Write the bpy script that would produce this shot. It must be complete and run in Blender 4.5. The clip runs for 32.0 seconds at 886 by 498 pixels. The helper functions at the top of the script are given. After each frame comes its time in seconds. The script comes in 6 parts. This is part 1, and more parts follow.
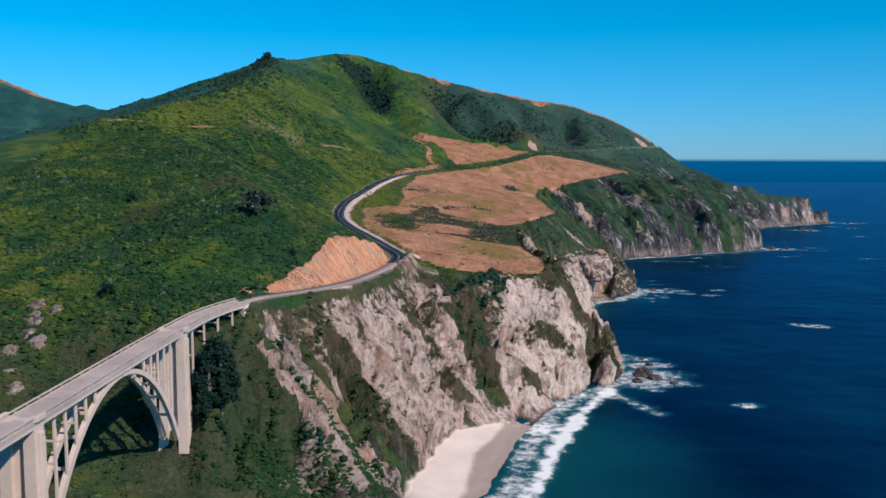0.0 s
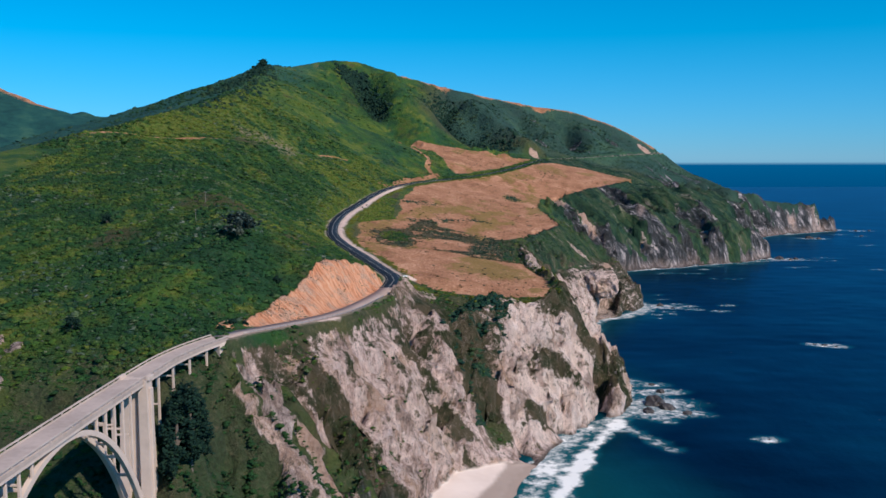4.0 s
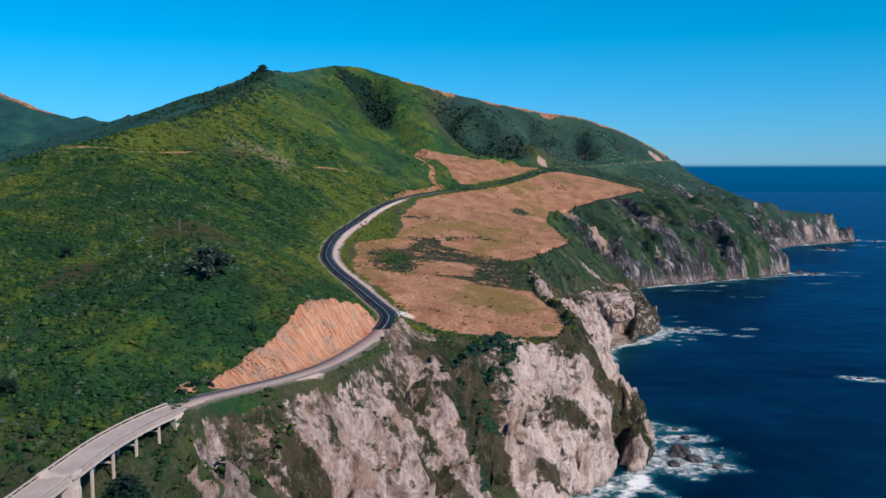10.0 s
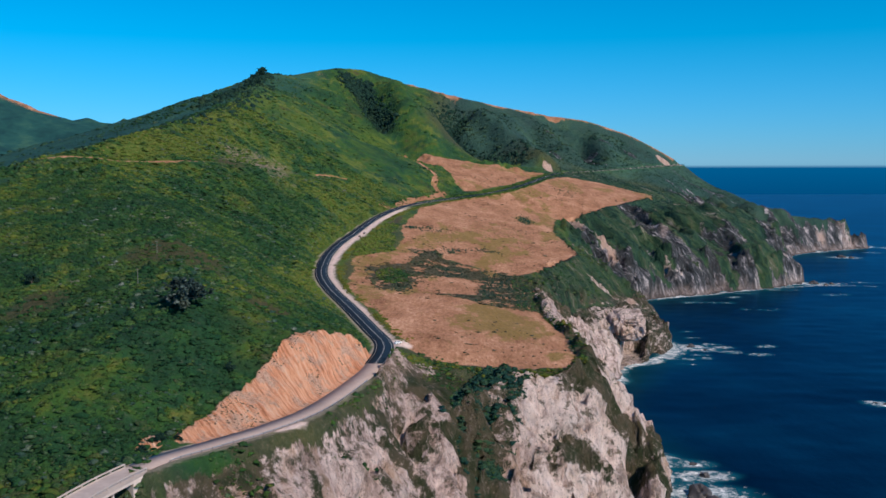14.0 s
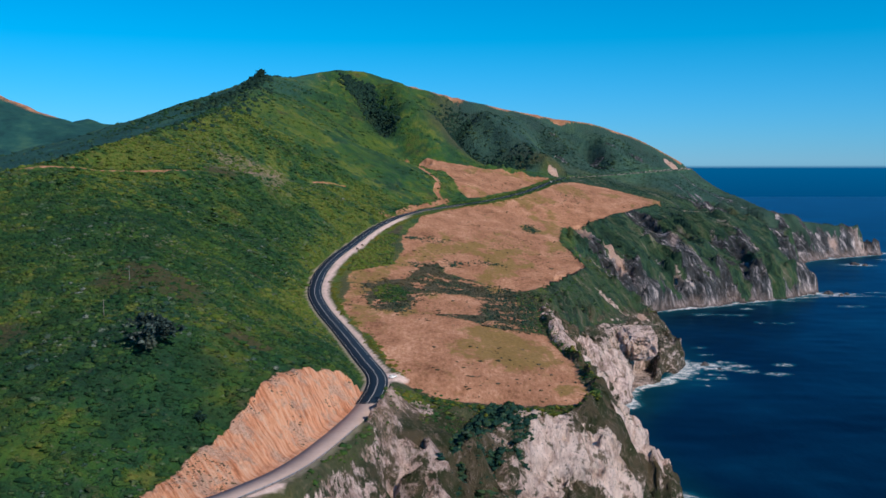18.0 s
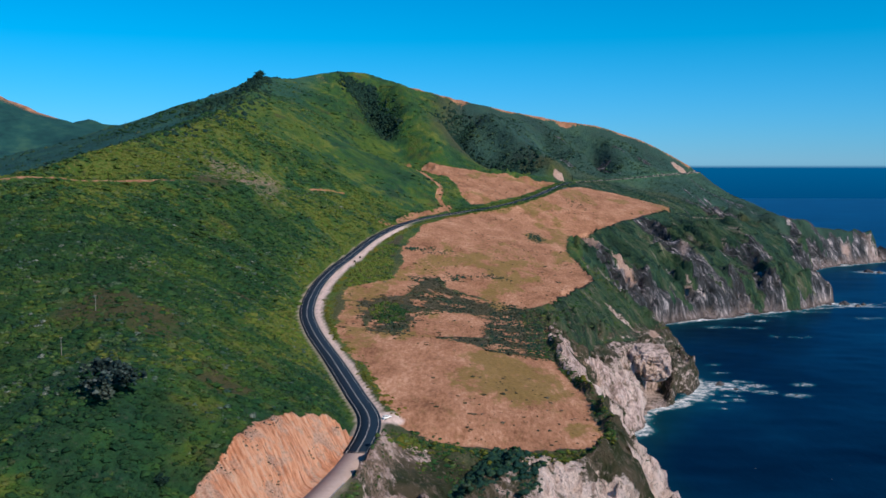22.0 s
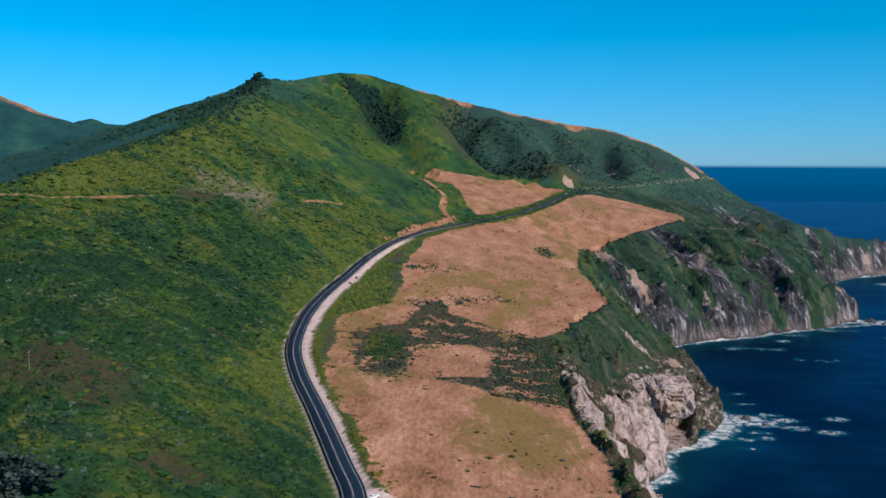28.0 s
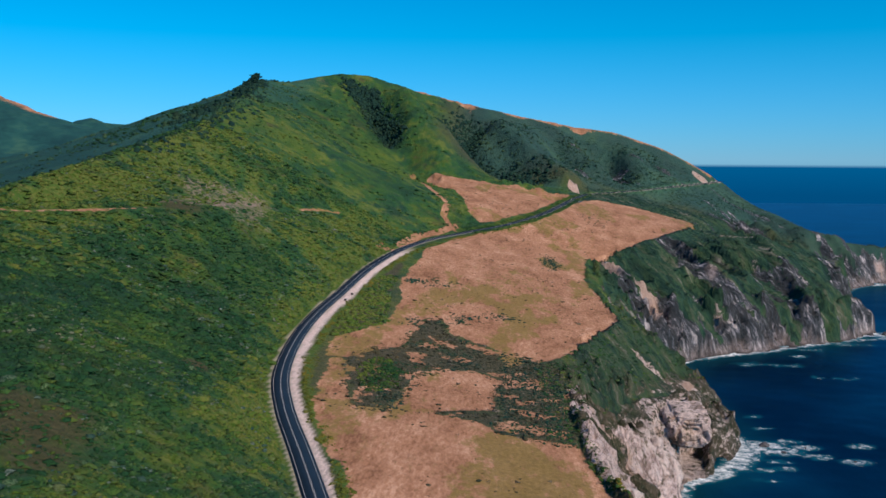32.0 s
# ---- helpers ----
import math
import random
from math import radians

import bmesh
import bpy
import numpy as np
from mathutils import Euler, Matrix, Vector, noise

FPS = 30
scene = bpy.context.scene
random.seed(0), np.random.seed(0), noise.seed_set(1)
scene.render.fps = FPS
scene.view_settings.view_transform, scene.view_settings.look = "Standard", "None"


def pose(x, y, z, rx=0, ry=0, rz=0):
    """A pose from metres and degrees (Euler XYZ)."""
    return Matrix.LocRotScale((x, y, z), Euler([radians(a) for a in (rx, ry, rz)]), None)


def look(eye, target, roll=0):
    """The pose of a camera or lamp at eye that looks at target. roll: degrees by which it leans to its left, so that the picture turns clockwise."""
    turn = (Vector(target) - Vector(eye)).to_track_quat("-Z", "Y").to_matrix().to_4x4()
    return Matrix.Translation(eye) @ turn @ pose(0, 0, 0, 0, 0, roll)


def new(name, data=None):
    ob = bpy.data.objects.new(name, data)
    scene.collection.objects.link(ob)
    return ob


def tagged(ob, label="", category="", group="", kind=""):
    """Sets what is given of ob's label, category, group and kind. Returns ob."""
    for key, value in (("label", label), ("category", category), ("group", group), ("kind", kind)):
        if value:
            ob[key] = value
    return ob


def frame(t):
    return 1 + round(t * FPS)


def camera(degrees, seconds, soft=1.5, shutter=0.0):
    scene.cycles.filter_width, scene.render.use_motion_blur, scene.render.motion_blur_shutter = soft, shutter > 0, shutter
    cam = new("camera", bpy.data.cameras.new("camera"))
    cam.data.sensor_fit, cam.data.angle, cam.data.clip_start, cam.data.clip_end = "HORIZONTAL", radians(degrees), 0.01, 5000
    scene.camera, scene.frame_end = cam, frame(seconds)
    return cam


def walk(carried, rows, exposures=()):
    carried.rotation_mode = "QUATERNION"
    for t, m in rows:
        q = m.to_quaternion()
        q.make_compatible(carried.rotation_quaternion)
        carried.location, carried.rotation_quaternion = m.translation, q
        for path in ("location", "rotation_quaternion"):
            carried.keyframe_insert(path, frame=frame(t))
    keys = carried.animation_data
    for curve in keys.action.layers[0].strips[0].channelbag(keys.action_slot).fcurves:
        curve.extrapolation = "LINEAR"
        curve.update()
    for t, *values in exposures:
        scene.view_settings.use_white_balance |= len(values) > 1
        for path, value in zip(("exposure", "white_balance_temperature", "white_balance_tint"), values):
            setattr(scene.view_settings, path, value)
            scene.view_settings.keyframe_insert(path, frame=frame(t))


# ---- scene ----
cam = camera(52.0, 32.0, soft=1.6)
PATH = [
    (0, (-1.073, 0.314, 149.622), (-4.820, 99.701, 139.219), 0.03),
    (1, (-0.940, 9.549, 151.212), (-4.634, 108.956, 140.985), -0.05),
    (2, (-0.796, 18.909, 152.890), (-4.495, 118.330, 142.800), -0.12),
    (3, (-0.644, 28.384, 154.643), (-4.391, 127.814, 144.662), -0.17),
    (4, (-0.488, 37.964, 156.460), (-4.314, 137.399, 146.565), -0.21),
    (5, (-0.328, 47.640, 158.332), (-4.257, 147.078, 148.505), -0.24),
    (6, (-0.169, 57.403, 160.248), (-4.216, 156.842, 150.476), -0.25),
    (7, (-0.012, 67.245, 162.200), (-4.187, 166.683, 152.473), -0.26),
    (8, (0.140, 77.158, 164.180), (-4.166, 176.594, 154.489), -0.26),
    (9, (0.285, 87.135, 166.181), (-4.154, 186.568, 156.520), -0.25),
    (10, (0.421, 97.168, 168.197), (-4.149, 196.598, 158.561), -0.25),
    (11, (0.545, 107.252, 170.221), (-4.151, 206.677, 160.605), -0.24),
    (12, (0.657, 117.379, 172.248), (-4.163, 216.800, 162.649), -0.23),
    (13, (0.753, 127.544, 174.276), (-4.185, 226.961, 164.690), -0.22),
    (14, (0.833, 137.742, 176.299), (-4.219, 237.154, 166.723), -0.21),
    (15, (0.895, 147.968, 178.317), (-4.268, 247.375, 168.746), -0.20),
    (16, (0.937, 158.217, 180.326), (-4.333, 257.619, 170.756), -0.19),
    (17, (0.959, 168.487, 182.325), (-4.418, 267.882, 172.754), -0.17),
    (18, (0.958, 178.772, 184.315), (-4.524, 278.161, 174.739), -0.16),
    (19, (0.935, 189.071, 186.296), (-4.653, 288.454, 176.711), -0.15),
    (20, (0.887, 199.380, 188.268), (-4.808, 298.756, 178.671), -0.14),
    (21, (0.814, 209.698, 190.235), (-4.989, 309.066, 180.622), -0.12),
    (22, (0.716, 220.023, 192.198), (-5.198, 319.382, 182.567), -0.10),
    (23, (0.592, 230.353, 194.161), (-5.435, 329.703, 184.510), -0.07),
    (24, (0.441, 240.687, 196.129), (-5.701, 340.028, 186.456), -0.05),
    (25, (0.262, 251.026, 198.106), (-5.994, 350.358, 188.409), -0.01),
    (26, (0.057, 261.369, 200.098), (-6.314, 360.691, 190.376), 0.02),
    (27, (-0.176, 271.716, 202.111), (-6.658, 371.029, 192.364), 0.06),
    (28, (-0.437, 282.070, 204.154), (-7.023, 381.373, 194.379), 0.10),
    (29, (-0.726, 292.430, 206.233), (-7.407, 391.724, 196.430), 0.15),
    (30, (-1.041, 302.799, 208.358), (-7.804, 402.084, 198.524), 0.19),
    (31, (-1.384, 313.179, 210.539), (-8.210, 412.457, 200.670), 0.22),
    (32, (-1.753, 323.574, 212.786), (-8.618, 422.844, 202.875), 0.25),
]
walk(cam, [(t, look(eye, target, roll)) for t, eye, target, roll in PATH])


# ---- world, sun, exposure ----
SUN_AZ, SUN_EL = 130.0, 41.0            # degrees: azimuth clockwise from +y, elevation
sun_dir = Vector((math.sin(radians(SUN_AZ)) * math.cos(radians(SUN_EL)), math.cos(radians(SUN_AZ)) * math.cos(radians(SUN_EL)), math.sin(radians(SUN_EL))))
world = bpy.data.worlds.new("world")
scene.world = world
world.use_nodes = True
wn = world.node_tree.nodes
wl = world.node_tree.links
wbg = wn["Background"]
sky = wn.new("ShaderNodeTexSky")
sky.sky_type = "NISHITA"
sky.sun_disc = False
sky.sun_elevation = radians(SUN_EL)
sky.sun_rotation = radians(SUN_AZ)
sky.altitude = 100
sky.air_density, sky.dust_density, sky.ozone_density = 1.0, 0.0, 1.0
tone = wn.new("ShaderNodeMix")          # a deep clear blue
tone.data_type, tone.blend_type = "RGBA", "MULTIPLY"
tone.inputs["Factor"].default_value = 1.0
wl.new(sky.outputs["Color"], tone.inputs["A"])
# the open sea beyond the sheet of water goes on to the horizon
tc = wn.new("ShaderNodeTexCoord")
sep = wn.new("ShaderNodeSeparateXYZ")
wl.new(tc.outputs["Generated"], sep.inputs[0])
lift = wn.new("ShaderNodeMapRange")
lift.inputs["From Max"].default_value = 0.13
wl.new(sep.outputs["Z"], lift.inputs["Value"])
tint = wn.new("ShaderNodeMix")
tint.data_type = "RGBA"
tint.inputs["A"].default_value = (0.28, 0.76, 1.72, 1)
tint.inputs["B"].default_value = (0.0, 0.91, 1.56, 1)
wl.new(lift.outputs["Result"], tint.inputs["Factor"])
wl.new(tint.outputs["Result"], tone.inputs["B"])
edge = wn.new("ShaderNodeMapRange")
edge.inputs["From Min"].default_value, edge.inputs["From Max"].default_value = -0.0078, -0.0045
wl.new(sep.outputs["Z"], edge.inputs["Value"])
# the backdrop sea brightens towards the horizon, a haze painted into its colour
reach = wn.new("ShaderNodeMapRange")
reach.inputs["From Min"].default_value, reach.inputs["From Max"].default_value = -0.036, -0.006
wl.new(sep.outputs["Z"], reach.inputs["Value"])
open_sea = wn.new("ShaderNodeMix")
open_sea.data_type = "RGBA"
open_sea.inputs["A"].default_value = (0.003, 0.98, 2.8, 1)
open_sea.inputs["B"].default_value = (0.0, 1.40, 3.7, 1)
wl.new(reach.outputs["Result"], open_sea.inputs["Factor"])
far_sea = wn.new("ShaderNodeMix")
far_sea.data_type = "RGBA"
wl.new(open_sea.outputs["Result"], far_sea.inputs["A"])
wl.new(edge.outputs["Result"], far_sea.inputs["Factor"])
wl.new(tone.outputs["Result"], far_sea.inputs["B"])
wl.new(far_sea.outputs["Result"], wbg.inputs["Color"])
wbg.inputs["Strength"].default_value = 0.0755
sun = new("sun", bpy.data.lights.new("sun", "SUN"))
sun.data.energy, sun.data.angle, sun.data.color = 4.6, radians(0.6), (1.0, 0.87, 0.745)
sun.matrix_world = look(tuple(sun_dir * 500), (0, 0, 0))
scene.view_settings.exposure = 0.0


# ---- numeric helpers ----
def hash01(ix, iy, iz, seed):
    h = (ix * 374761393 + iy * 668265263 + iz * 2147483647 + seed * 974634777) & 0xFFFFFFFF
    h = ((h ^ (h >> 13)) * 1274126177) & 0xFFFFFFFF
    h = ((h ^ (h >> 16)) * 2246822519) & 0xFFFFFFFF
    return ((h ^ (h >> 15)) & 0xFFFFFF) / float(0xFFFFFF)


def vnoise(x, y, z=None, seed=0):
    """Smooth value noise in -1..1 on arrays."""
    x, y = np.asarray(x, float), np.asarray(y, float)
    ix, iy = np.floor(x).astype(np.int64), np.floor(y).astype(np.int64)
    fx, fy = x - ix, y - iy
    fx, fy = fx * fx * fx * (fx * (fx * 6 - 15) + 10), fy * fy * fy * (fy * (fy * 6 - 15) + 10)
    def layer(iz):
        a = hash01(ix, iy, iz, seed) * (1 - fx) + hash01(ix + 1, iy, iz, seed) * fx
        b = hash01(ix, iy + 1, iz, seed) * (1 - fx) + hash01(ix + 1, iy + 1, iz, seed) * fx
        return a * (1 - fy) + b * fy
    if z is None:
        return layer(0) * 2 - 1
    z = np.asarray(z, float)
    iz = np.floor(z).astype(np.int64)
    fz = z - iz
    fz = fz * fz * (3 - 2 * fz)
    return (layer(iz) * (1 - fz) + layer(iz + 1) * fz) * 2 - 1


def fbm(x, y, wave, octaves=4, seed=0):
    out, amp, tot = 0, 1.0, 0
    for k in range(octaves):
        c, s = math.cos(0.7 * k + seed), math.sin(0.7 * k + seed)
        out = out + amp * vnoise((x * c - y * s) / wave + 17.3 * k, (x * s + y * c) / wave, None, seed + k)
        tot += amp
        amp *= 0.5
        wave *= 0.5
    return out / tot


def dense(line, step=2.0):
    """Points every step metres along a line of (x, y, ...) corners, rounded by a spline."""
    p = np.array(line, float)
    q = np.vstack([2 * p[0] - p[1], p, 2 * p[-1] - p[-2]])
    out = []
    for k in range(1, len(q) - 2):
        n = max(2, int(np.linalg.norm(q[k + 1][:2] - q[k][:2]) / step))
        t = (np.arange(n) / n)[:, None]
        a, b, c, d = q[k - 1], q[k], q[k + 1], q[k + 2]
        out.append(0.5 * (2 * b + (c - a) * t + (2 * a - 5 * b + 4 * c - d) * t ** 2 + (3 * b - a - 3 * c + d) * t ** 3))
    out.append(p[-1:])
    return np.vstack(out)


def straight(line, step=2.0):
    p = np.array(line, float)
    out = []
    for a, b in zip(p[:-1], p[1:]):
        n = max(2, int(np.linalg.norm(b[:2] - a[:2]) / step))
        out.append(a + (b - a) * (np.arange(n) / n)[:, None])
    return np.vstack(out + [p[-1:]])


def inside(poly, x, y):
    p = np.array(poly, float)[:, :2]
    r = np.zeros(np.shape(x), bool)
    for (x0, y0), (x1, y1) in zip(p, np.roll(p, -1, 0)):
        hit = (y0 > y) != (y1 > y)
        r ^= hit & (x < (x1 - x0) * (y - y0) / (y1 - y0 + 1e-12) + x0)
    return r


def away(line, x, y):
    """Distance to a polyline, and the place along it from 0 to its number of pieces."""
    p = np.array(line, float)[:, :2]
    best, where = np.full(np.shape(x), 1e9), np.zeros(np.shape(x))
    for k, (a, b) in enumerate(zip(p[:-1], p[1:])):
        d = b - a
        t = np.clip(((x - a[0]) * d[0] + (y - a[1]) * d[1]) / (d @ d + 1e-12), 0, 1)
        q = np.hypot(x - a[0] - t * d[0], y - a[1] - t * d[1])
        m = q < best
        best = np.where(m, q, best)
        where = np.where(m, k + t, where)
    return best, where


def smooth(a, b, v):
    t = np.clip((v - a) / (b - a), 0, 1)
    return t * t * (3 - 2 * t)


# ---- the plan: lines of the land (x, y, z) ----
ROAD = [(-114, 60, 84), (-114, 200, 84), (-115, 330, 84), (-113, 372, 84), (-104, 405, 84), (-90, 426, 83.8), (-76.5, 445.5, 83.6), (-64.5, 471, 83.6),
        (-55.5, 513, 83.6), (-51.5, 548, 83.6), (-52.5, 591, 83.7), (-65, 630, 85.1), (-86, 690, 87.4), (-110, 756, 90.4), (-126, 815, 93.4),
        (-135, 890, 97.8), (-136.5, 960, 102), (-133, 1025, 106), (-125, 1142, 114.2), (-108, 1240, 120.7), (-85, 1326, 123.5), (-47, 1403, 126),
        (0, 1474, 130.2), (52, 1592, 138), (103, 1775, 149), (130, 1855, 154)]
BENCH = [(130, 1855, 154), (190, 1905, 157), (260, 1980, 160), (330, 2080, 163), (400, 2180, 166), (445, 2254, 168)]
COAST = [(150, -400), (120, 0), (60, 150), (-10, 200), (-22, 250), (-18, 300), (0, 350), (13, 393), (27, 457), (40, 515), (60, 552), (88, 585), (99, 612),
         (102, 652), (84, 720), (74, 790), (90, 845), (108, 866), (118, 915), (150, 936), (178, 1003), (168, 1080), (150, 1180), (180, 1270), (212, 1304),
         (300, 1357), (400, 1420), (452, 1466), (446, 1560), (478, 1720), (590, 1888), (650, 1935), (770, 2012), (790, 2060), (700, 2200), (690, 2320),
         (640, 2600), (700, 3200), (620, 4000), (560, 4900)]
LAND = COAST + [(-3200, 4900), (-3200, -400)]
CLIFF = [(-107, 407, 83), (-82, 438, 82), (-68, 460, 82), (-47, 500, 82), (-43, 540, 82), (-42, 582, 81), (-27, 580, 76), (-2, 583, 72), (25, 590, 71),
         (47, 597, 70), (52, 635, 70), (49, 680, 71), (38, 755, 72), (37, 854, 73), (36, 930, 76), (60, 1010, 79), (91, 1062, 80), (88, 1150, 86), (84, 1253, 92),
         (92, 1350, 95), (104, 1410, 97), (180, 1520, 106), (263, 1655, 118), (280, 1735, 119)]
RIDGE = [(-700, 80, 60), (-560, 300, 70), (-480, 450, 105), (-430, 580, 130), (-390, 700, 154), (-345, 830, 180), (-332, 960, 199), (-335, 1060, 213), (-315, 1200, 236),
         (-330, 1400, 270), (-360, 1600, 305), (-400, 1760, 328), (-435, 1880, 345), (-390, 1950, 348), (-350, 2000, 362), (-309, 2033, 371),
         (-260, 2060, 368), (-180, 2120, 345), (-115, 2160, 330), (-50, 2198, 316), (40, 2215, 298), (120, 2235, 283), (230, 2245, 267),
         (320, 2250, 237), (380, 2250, 206), (437, 2254, 173)]
FAR_CREST = [(-3000, 3400, 600), (-2500, 3550, 540), (-1981, 3690, 458), (-1895, 3698, 431), (-1846, 3698, 416), (-1804, 3705, 391), (-1751, 3700, 376), (-1705, 3702, 360), (-1658, 3705, 348), (-1609, 3702, 332),
             (-1562, 3705, 317), (-1468, 3708, 295), (-1300, 3750, 260), (-1000, 3800, 220)]
LINES = [
    RIDGE, BENCH, CLIFF,
    [(-20, 300, 1.5), (-60, 285, 3), (-114, 275, 6), (-200, 255, 14), (-350, 200, 30), (-600, 60, 45)],          # the creek
    [(-99, 404, 79), (-86, 394, 54), (-62, 398, 30), (-34, 389, 5)],                                            # bluff by the beach
    [(-33, 372, 4), (-30, 390, 4), (-24, 436, 4), (-15, 466, 4), (5, 478, 3.5), (20, 490, 3), (36, 512, 1)],      # back of the beach
    [(-2, 396, 1.35), (11, 455, 1.35), (27, 503, 1.2)],
    [(-114, 336, 44), (-114, 350, 62), (-113, 364, 73), (-112, 384, 79)],                                                          # under the bridge's far end
    [(-200, 380, 60), (-150, 372, 56), (-125, 345, 44)],
    [(-60, 130, 66), (-95, 150, 83), (-114, 150, 83.4), (-130, 150, 83.4), (-150, 140, 84), (-250, 110, 88), (-400, 60, 105)],
    [(-110, 420, 84.5), (-104, 450, 90), (-97, 478, 96), (-88, 500, 102), (-80, 512, 103), (-76, 545, 100), (-69, 558, 97), (-60, 566, 92)],   # brow of the road cut
    [(-345, 915, 178), (-266, 924, 178), (-232, 1020, 174), (-236, 1170, 169), (-178, 1275, 156)],                # farm track
    [(-300, 800, 177), (-200, 700, 148), (-150, 580, 130), (-123, 498, 119), (-150, 440, 100), (-190, 410, 80)],
    [(-87, 980, 95), (-68, 1003, 94), (-3, 888, 76), (40, 914, 71)],
    [(-60, 700, 84), (-30, 660, 80), (6, 659, 76), (20, 720, 74)],
    [(36, 542, 1), (36, 558, 33), (36, 588, 70)],
    [(72, 573, 1), (68, 585, 26), (52, 598, 66)],
    [(2, 513, 12), (-6, 530, 42), (-10, 550, 58), (-8, 575, 70)],                                                 # gully in the first face
    [(-18, 474, 8), (-30, 500, 40), (-40, 520, 62)],
    [(91, 1066, 80), (115, 1055, 66), (145, 1035, 44), (168, 1015, 16)],                                          # second headland
    [(45, 915, 68), (66, 909, 44), (92, 965, 45), (125, 985, 38), (150, 998, 22)],
    [(275, 1720, 118), (293, 1655, 111), (331, 1625, 104), (369, 1600, 100), (406, 1580, 92), (435, 1540, 74), (455, 1500, 36)],
    [(120, 1310, 66), (150, 1322, 40), (172, 1345, 60), (205, 1352, 34), (240, 1388, 58), (270, 1382, 33), (305, 1424, 60), (340, 1412, 30), (372, 1456, 58), (400, 1448, 32), (425, 1488, 46), (440, 1478, 26)],
    [(150, 1370, 72), (171, 1385, 60), (185, 1350, 52)],
    [(437, 2254, 168), (500, 2265, 130), (560, 2275, 98), (640, 2290, 55), (690, 2300, 12)],                      # point beyond the pass
    [(560, 1960, 84), (600, 1985, 66), (680, 1990, 60), (735, 1975, 36), (755, 1995, 26)],                        # farthest headland
    [(-435, 1880, 345), (-520, 1960, 325), (-700, 2200, 299), (-820, 2300, 266), (-1000, 2500, 235), (-1200, 2700, 210)],
    FAR_CREST,
    [(-1900, 2900, 150), (-1500, 2600, 130), (-1200, 2000, 120), (-900, 1500, 150), (-700, 1000, 110), (-650, 700, 85), (-640, 400, 60)],
    [(-1400, 3000, 130), (-1000, 2200, 120)],
    [(-70, 1600, 160), (-110, 1740, 190), (-55, 1795, 197), (60, 1830, 168), (120, 1870, 156)],                    # head of the upper pasture
    [(-296, 2002, 354), (-235, 1923, 284), (-190, 1843, 230), (-155, 1773, 194), (-110, 1650, 165)],               # wooded ravines
    [(-70, 2150, 290), (-84, 1990, 226), (-16, 1923, 180), (90, 1883, 156)],
    [(20, 2205, 298), (40, 2100, 262), (75, 1995, 216), (140, 1935, 172)],
    [(140, 2232, 270), (175, 2120, 204), (195, 2010, 166)],
    [(245, 2240, 257), (265, 2130, 214), (265, 2030, 174)],
    [(-340, 1960, 344), (-290, 1850, 290), (-240, 1750, 236), (-190, 1650, 194)],
    [(-190, 2010, 335), (-140, 1900, 275), (-100, 1800, 215)],
    [(-3000, 4700, 340), (-2300, 4650, 350), (-1980, 4600, 372), (-1800, 4600, 340), (-1650, 4600, 270), (-1450, 4600, 200), (-1100, 4600, 150)],
    [(-2900, 4200, 300), (-2400, 4180, 250), (-1900, 4150, 200), (-1400, 4150, 150)],
    [(500, 3000, 20), (0, 2700, 120), (-300, 2600, 220), (-600, 3000, 200), (-900, 3600, 180)],
]

# ---- plan of the ground cover ----
FRONT_FIELD = [(-40, 592), (-26, 585), (6, 587), (43, 599), (50, 625), (46, 690), (33, 762), (8, 762), (-4, 765), (-15, 777), (-24, 779), (-34, 782), (-20, 791), (-5, 798), (-6, 831), (-3, 868), (-10, 881),
               (-35, 878), (-55, 853), (-58, 798), (-64, 775), (-78, 772), (-87, 809), (-99, 858), (-106, 854), (-100, 770), (-78, 700), (-58, 640)]
MID_FIELD = [(-108, 862), (-99, 864), (-85, 888), (-67, 914), (-68, 960), (-60, 996), (-52, 1008), (-42, 968), (-26, 950), (-9, 941), (21, 926), (36, 936), (64, 1010), (92, 1062), (84, 1160), (78, 1240), (92, 1385), (180, 1515), (270, 1660), (284, 1745),
             (200, 1790), (144, 1800), (118, 1770), (68, 1595), (15, 1478), (-30, 1408), (-64, 1335), (-86, 1250), (-92, 1110), (-84, 1010), (-87, 964), (-97, 940), (-112, 907), (-111, 880)]
UPPER_FIELD = [(-128, 1735), (-50, 1782), (60, 1822), (106, 1828), (88, 1765), (38, 1600), (-18, 1480), (-58, 1440), (-80, 1500), (-96, 1620)]
GULLY = [(-99, 861), (-87, 809), (-78, 771), (-64, 773), (-58, 798), (-55, 854), (-35, 879), (-10, 882), (-3, 869), (-6, 831), (-5, 798), (-20, 791), (-33, 781), (-22, 778), (-15, 777), (-4, 765), (8, 762), (34, 762), (40, 905),
         (31, 922), (-9, 940), (-26, 949), (-42, 967), (-52, 1008), (-60, 996), (-68, 960), (-67, 913), (-85, 887)]
NOOK = [(-117, 905), (-119, 960), (-115, 1029), (-104, 1182), (-97, 1180), (-94, 1052), (-87, 964), (-97, 941), (-112, 908)]
GULCH = [(1, 590), (20, 577), (13, 549), (4, 518), (0, 491), (-9, 515), (-20, 530), (-16, 560)]
FOLD = [(-102, 1660), (-66, 1612), (-48, 1492), (-24, 1450), (-56, 1415), (-70, 1438)]
FARM_TRACK = [(-345, 830), (-318, 874), (-302, 912), (-266, 926), (-240, 1000), (-236, 1090), (-219, 1195), (-178, 1278)]
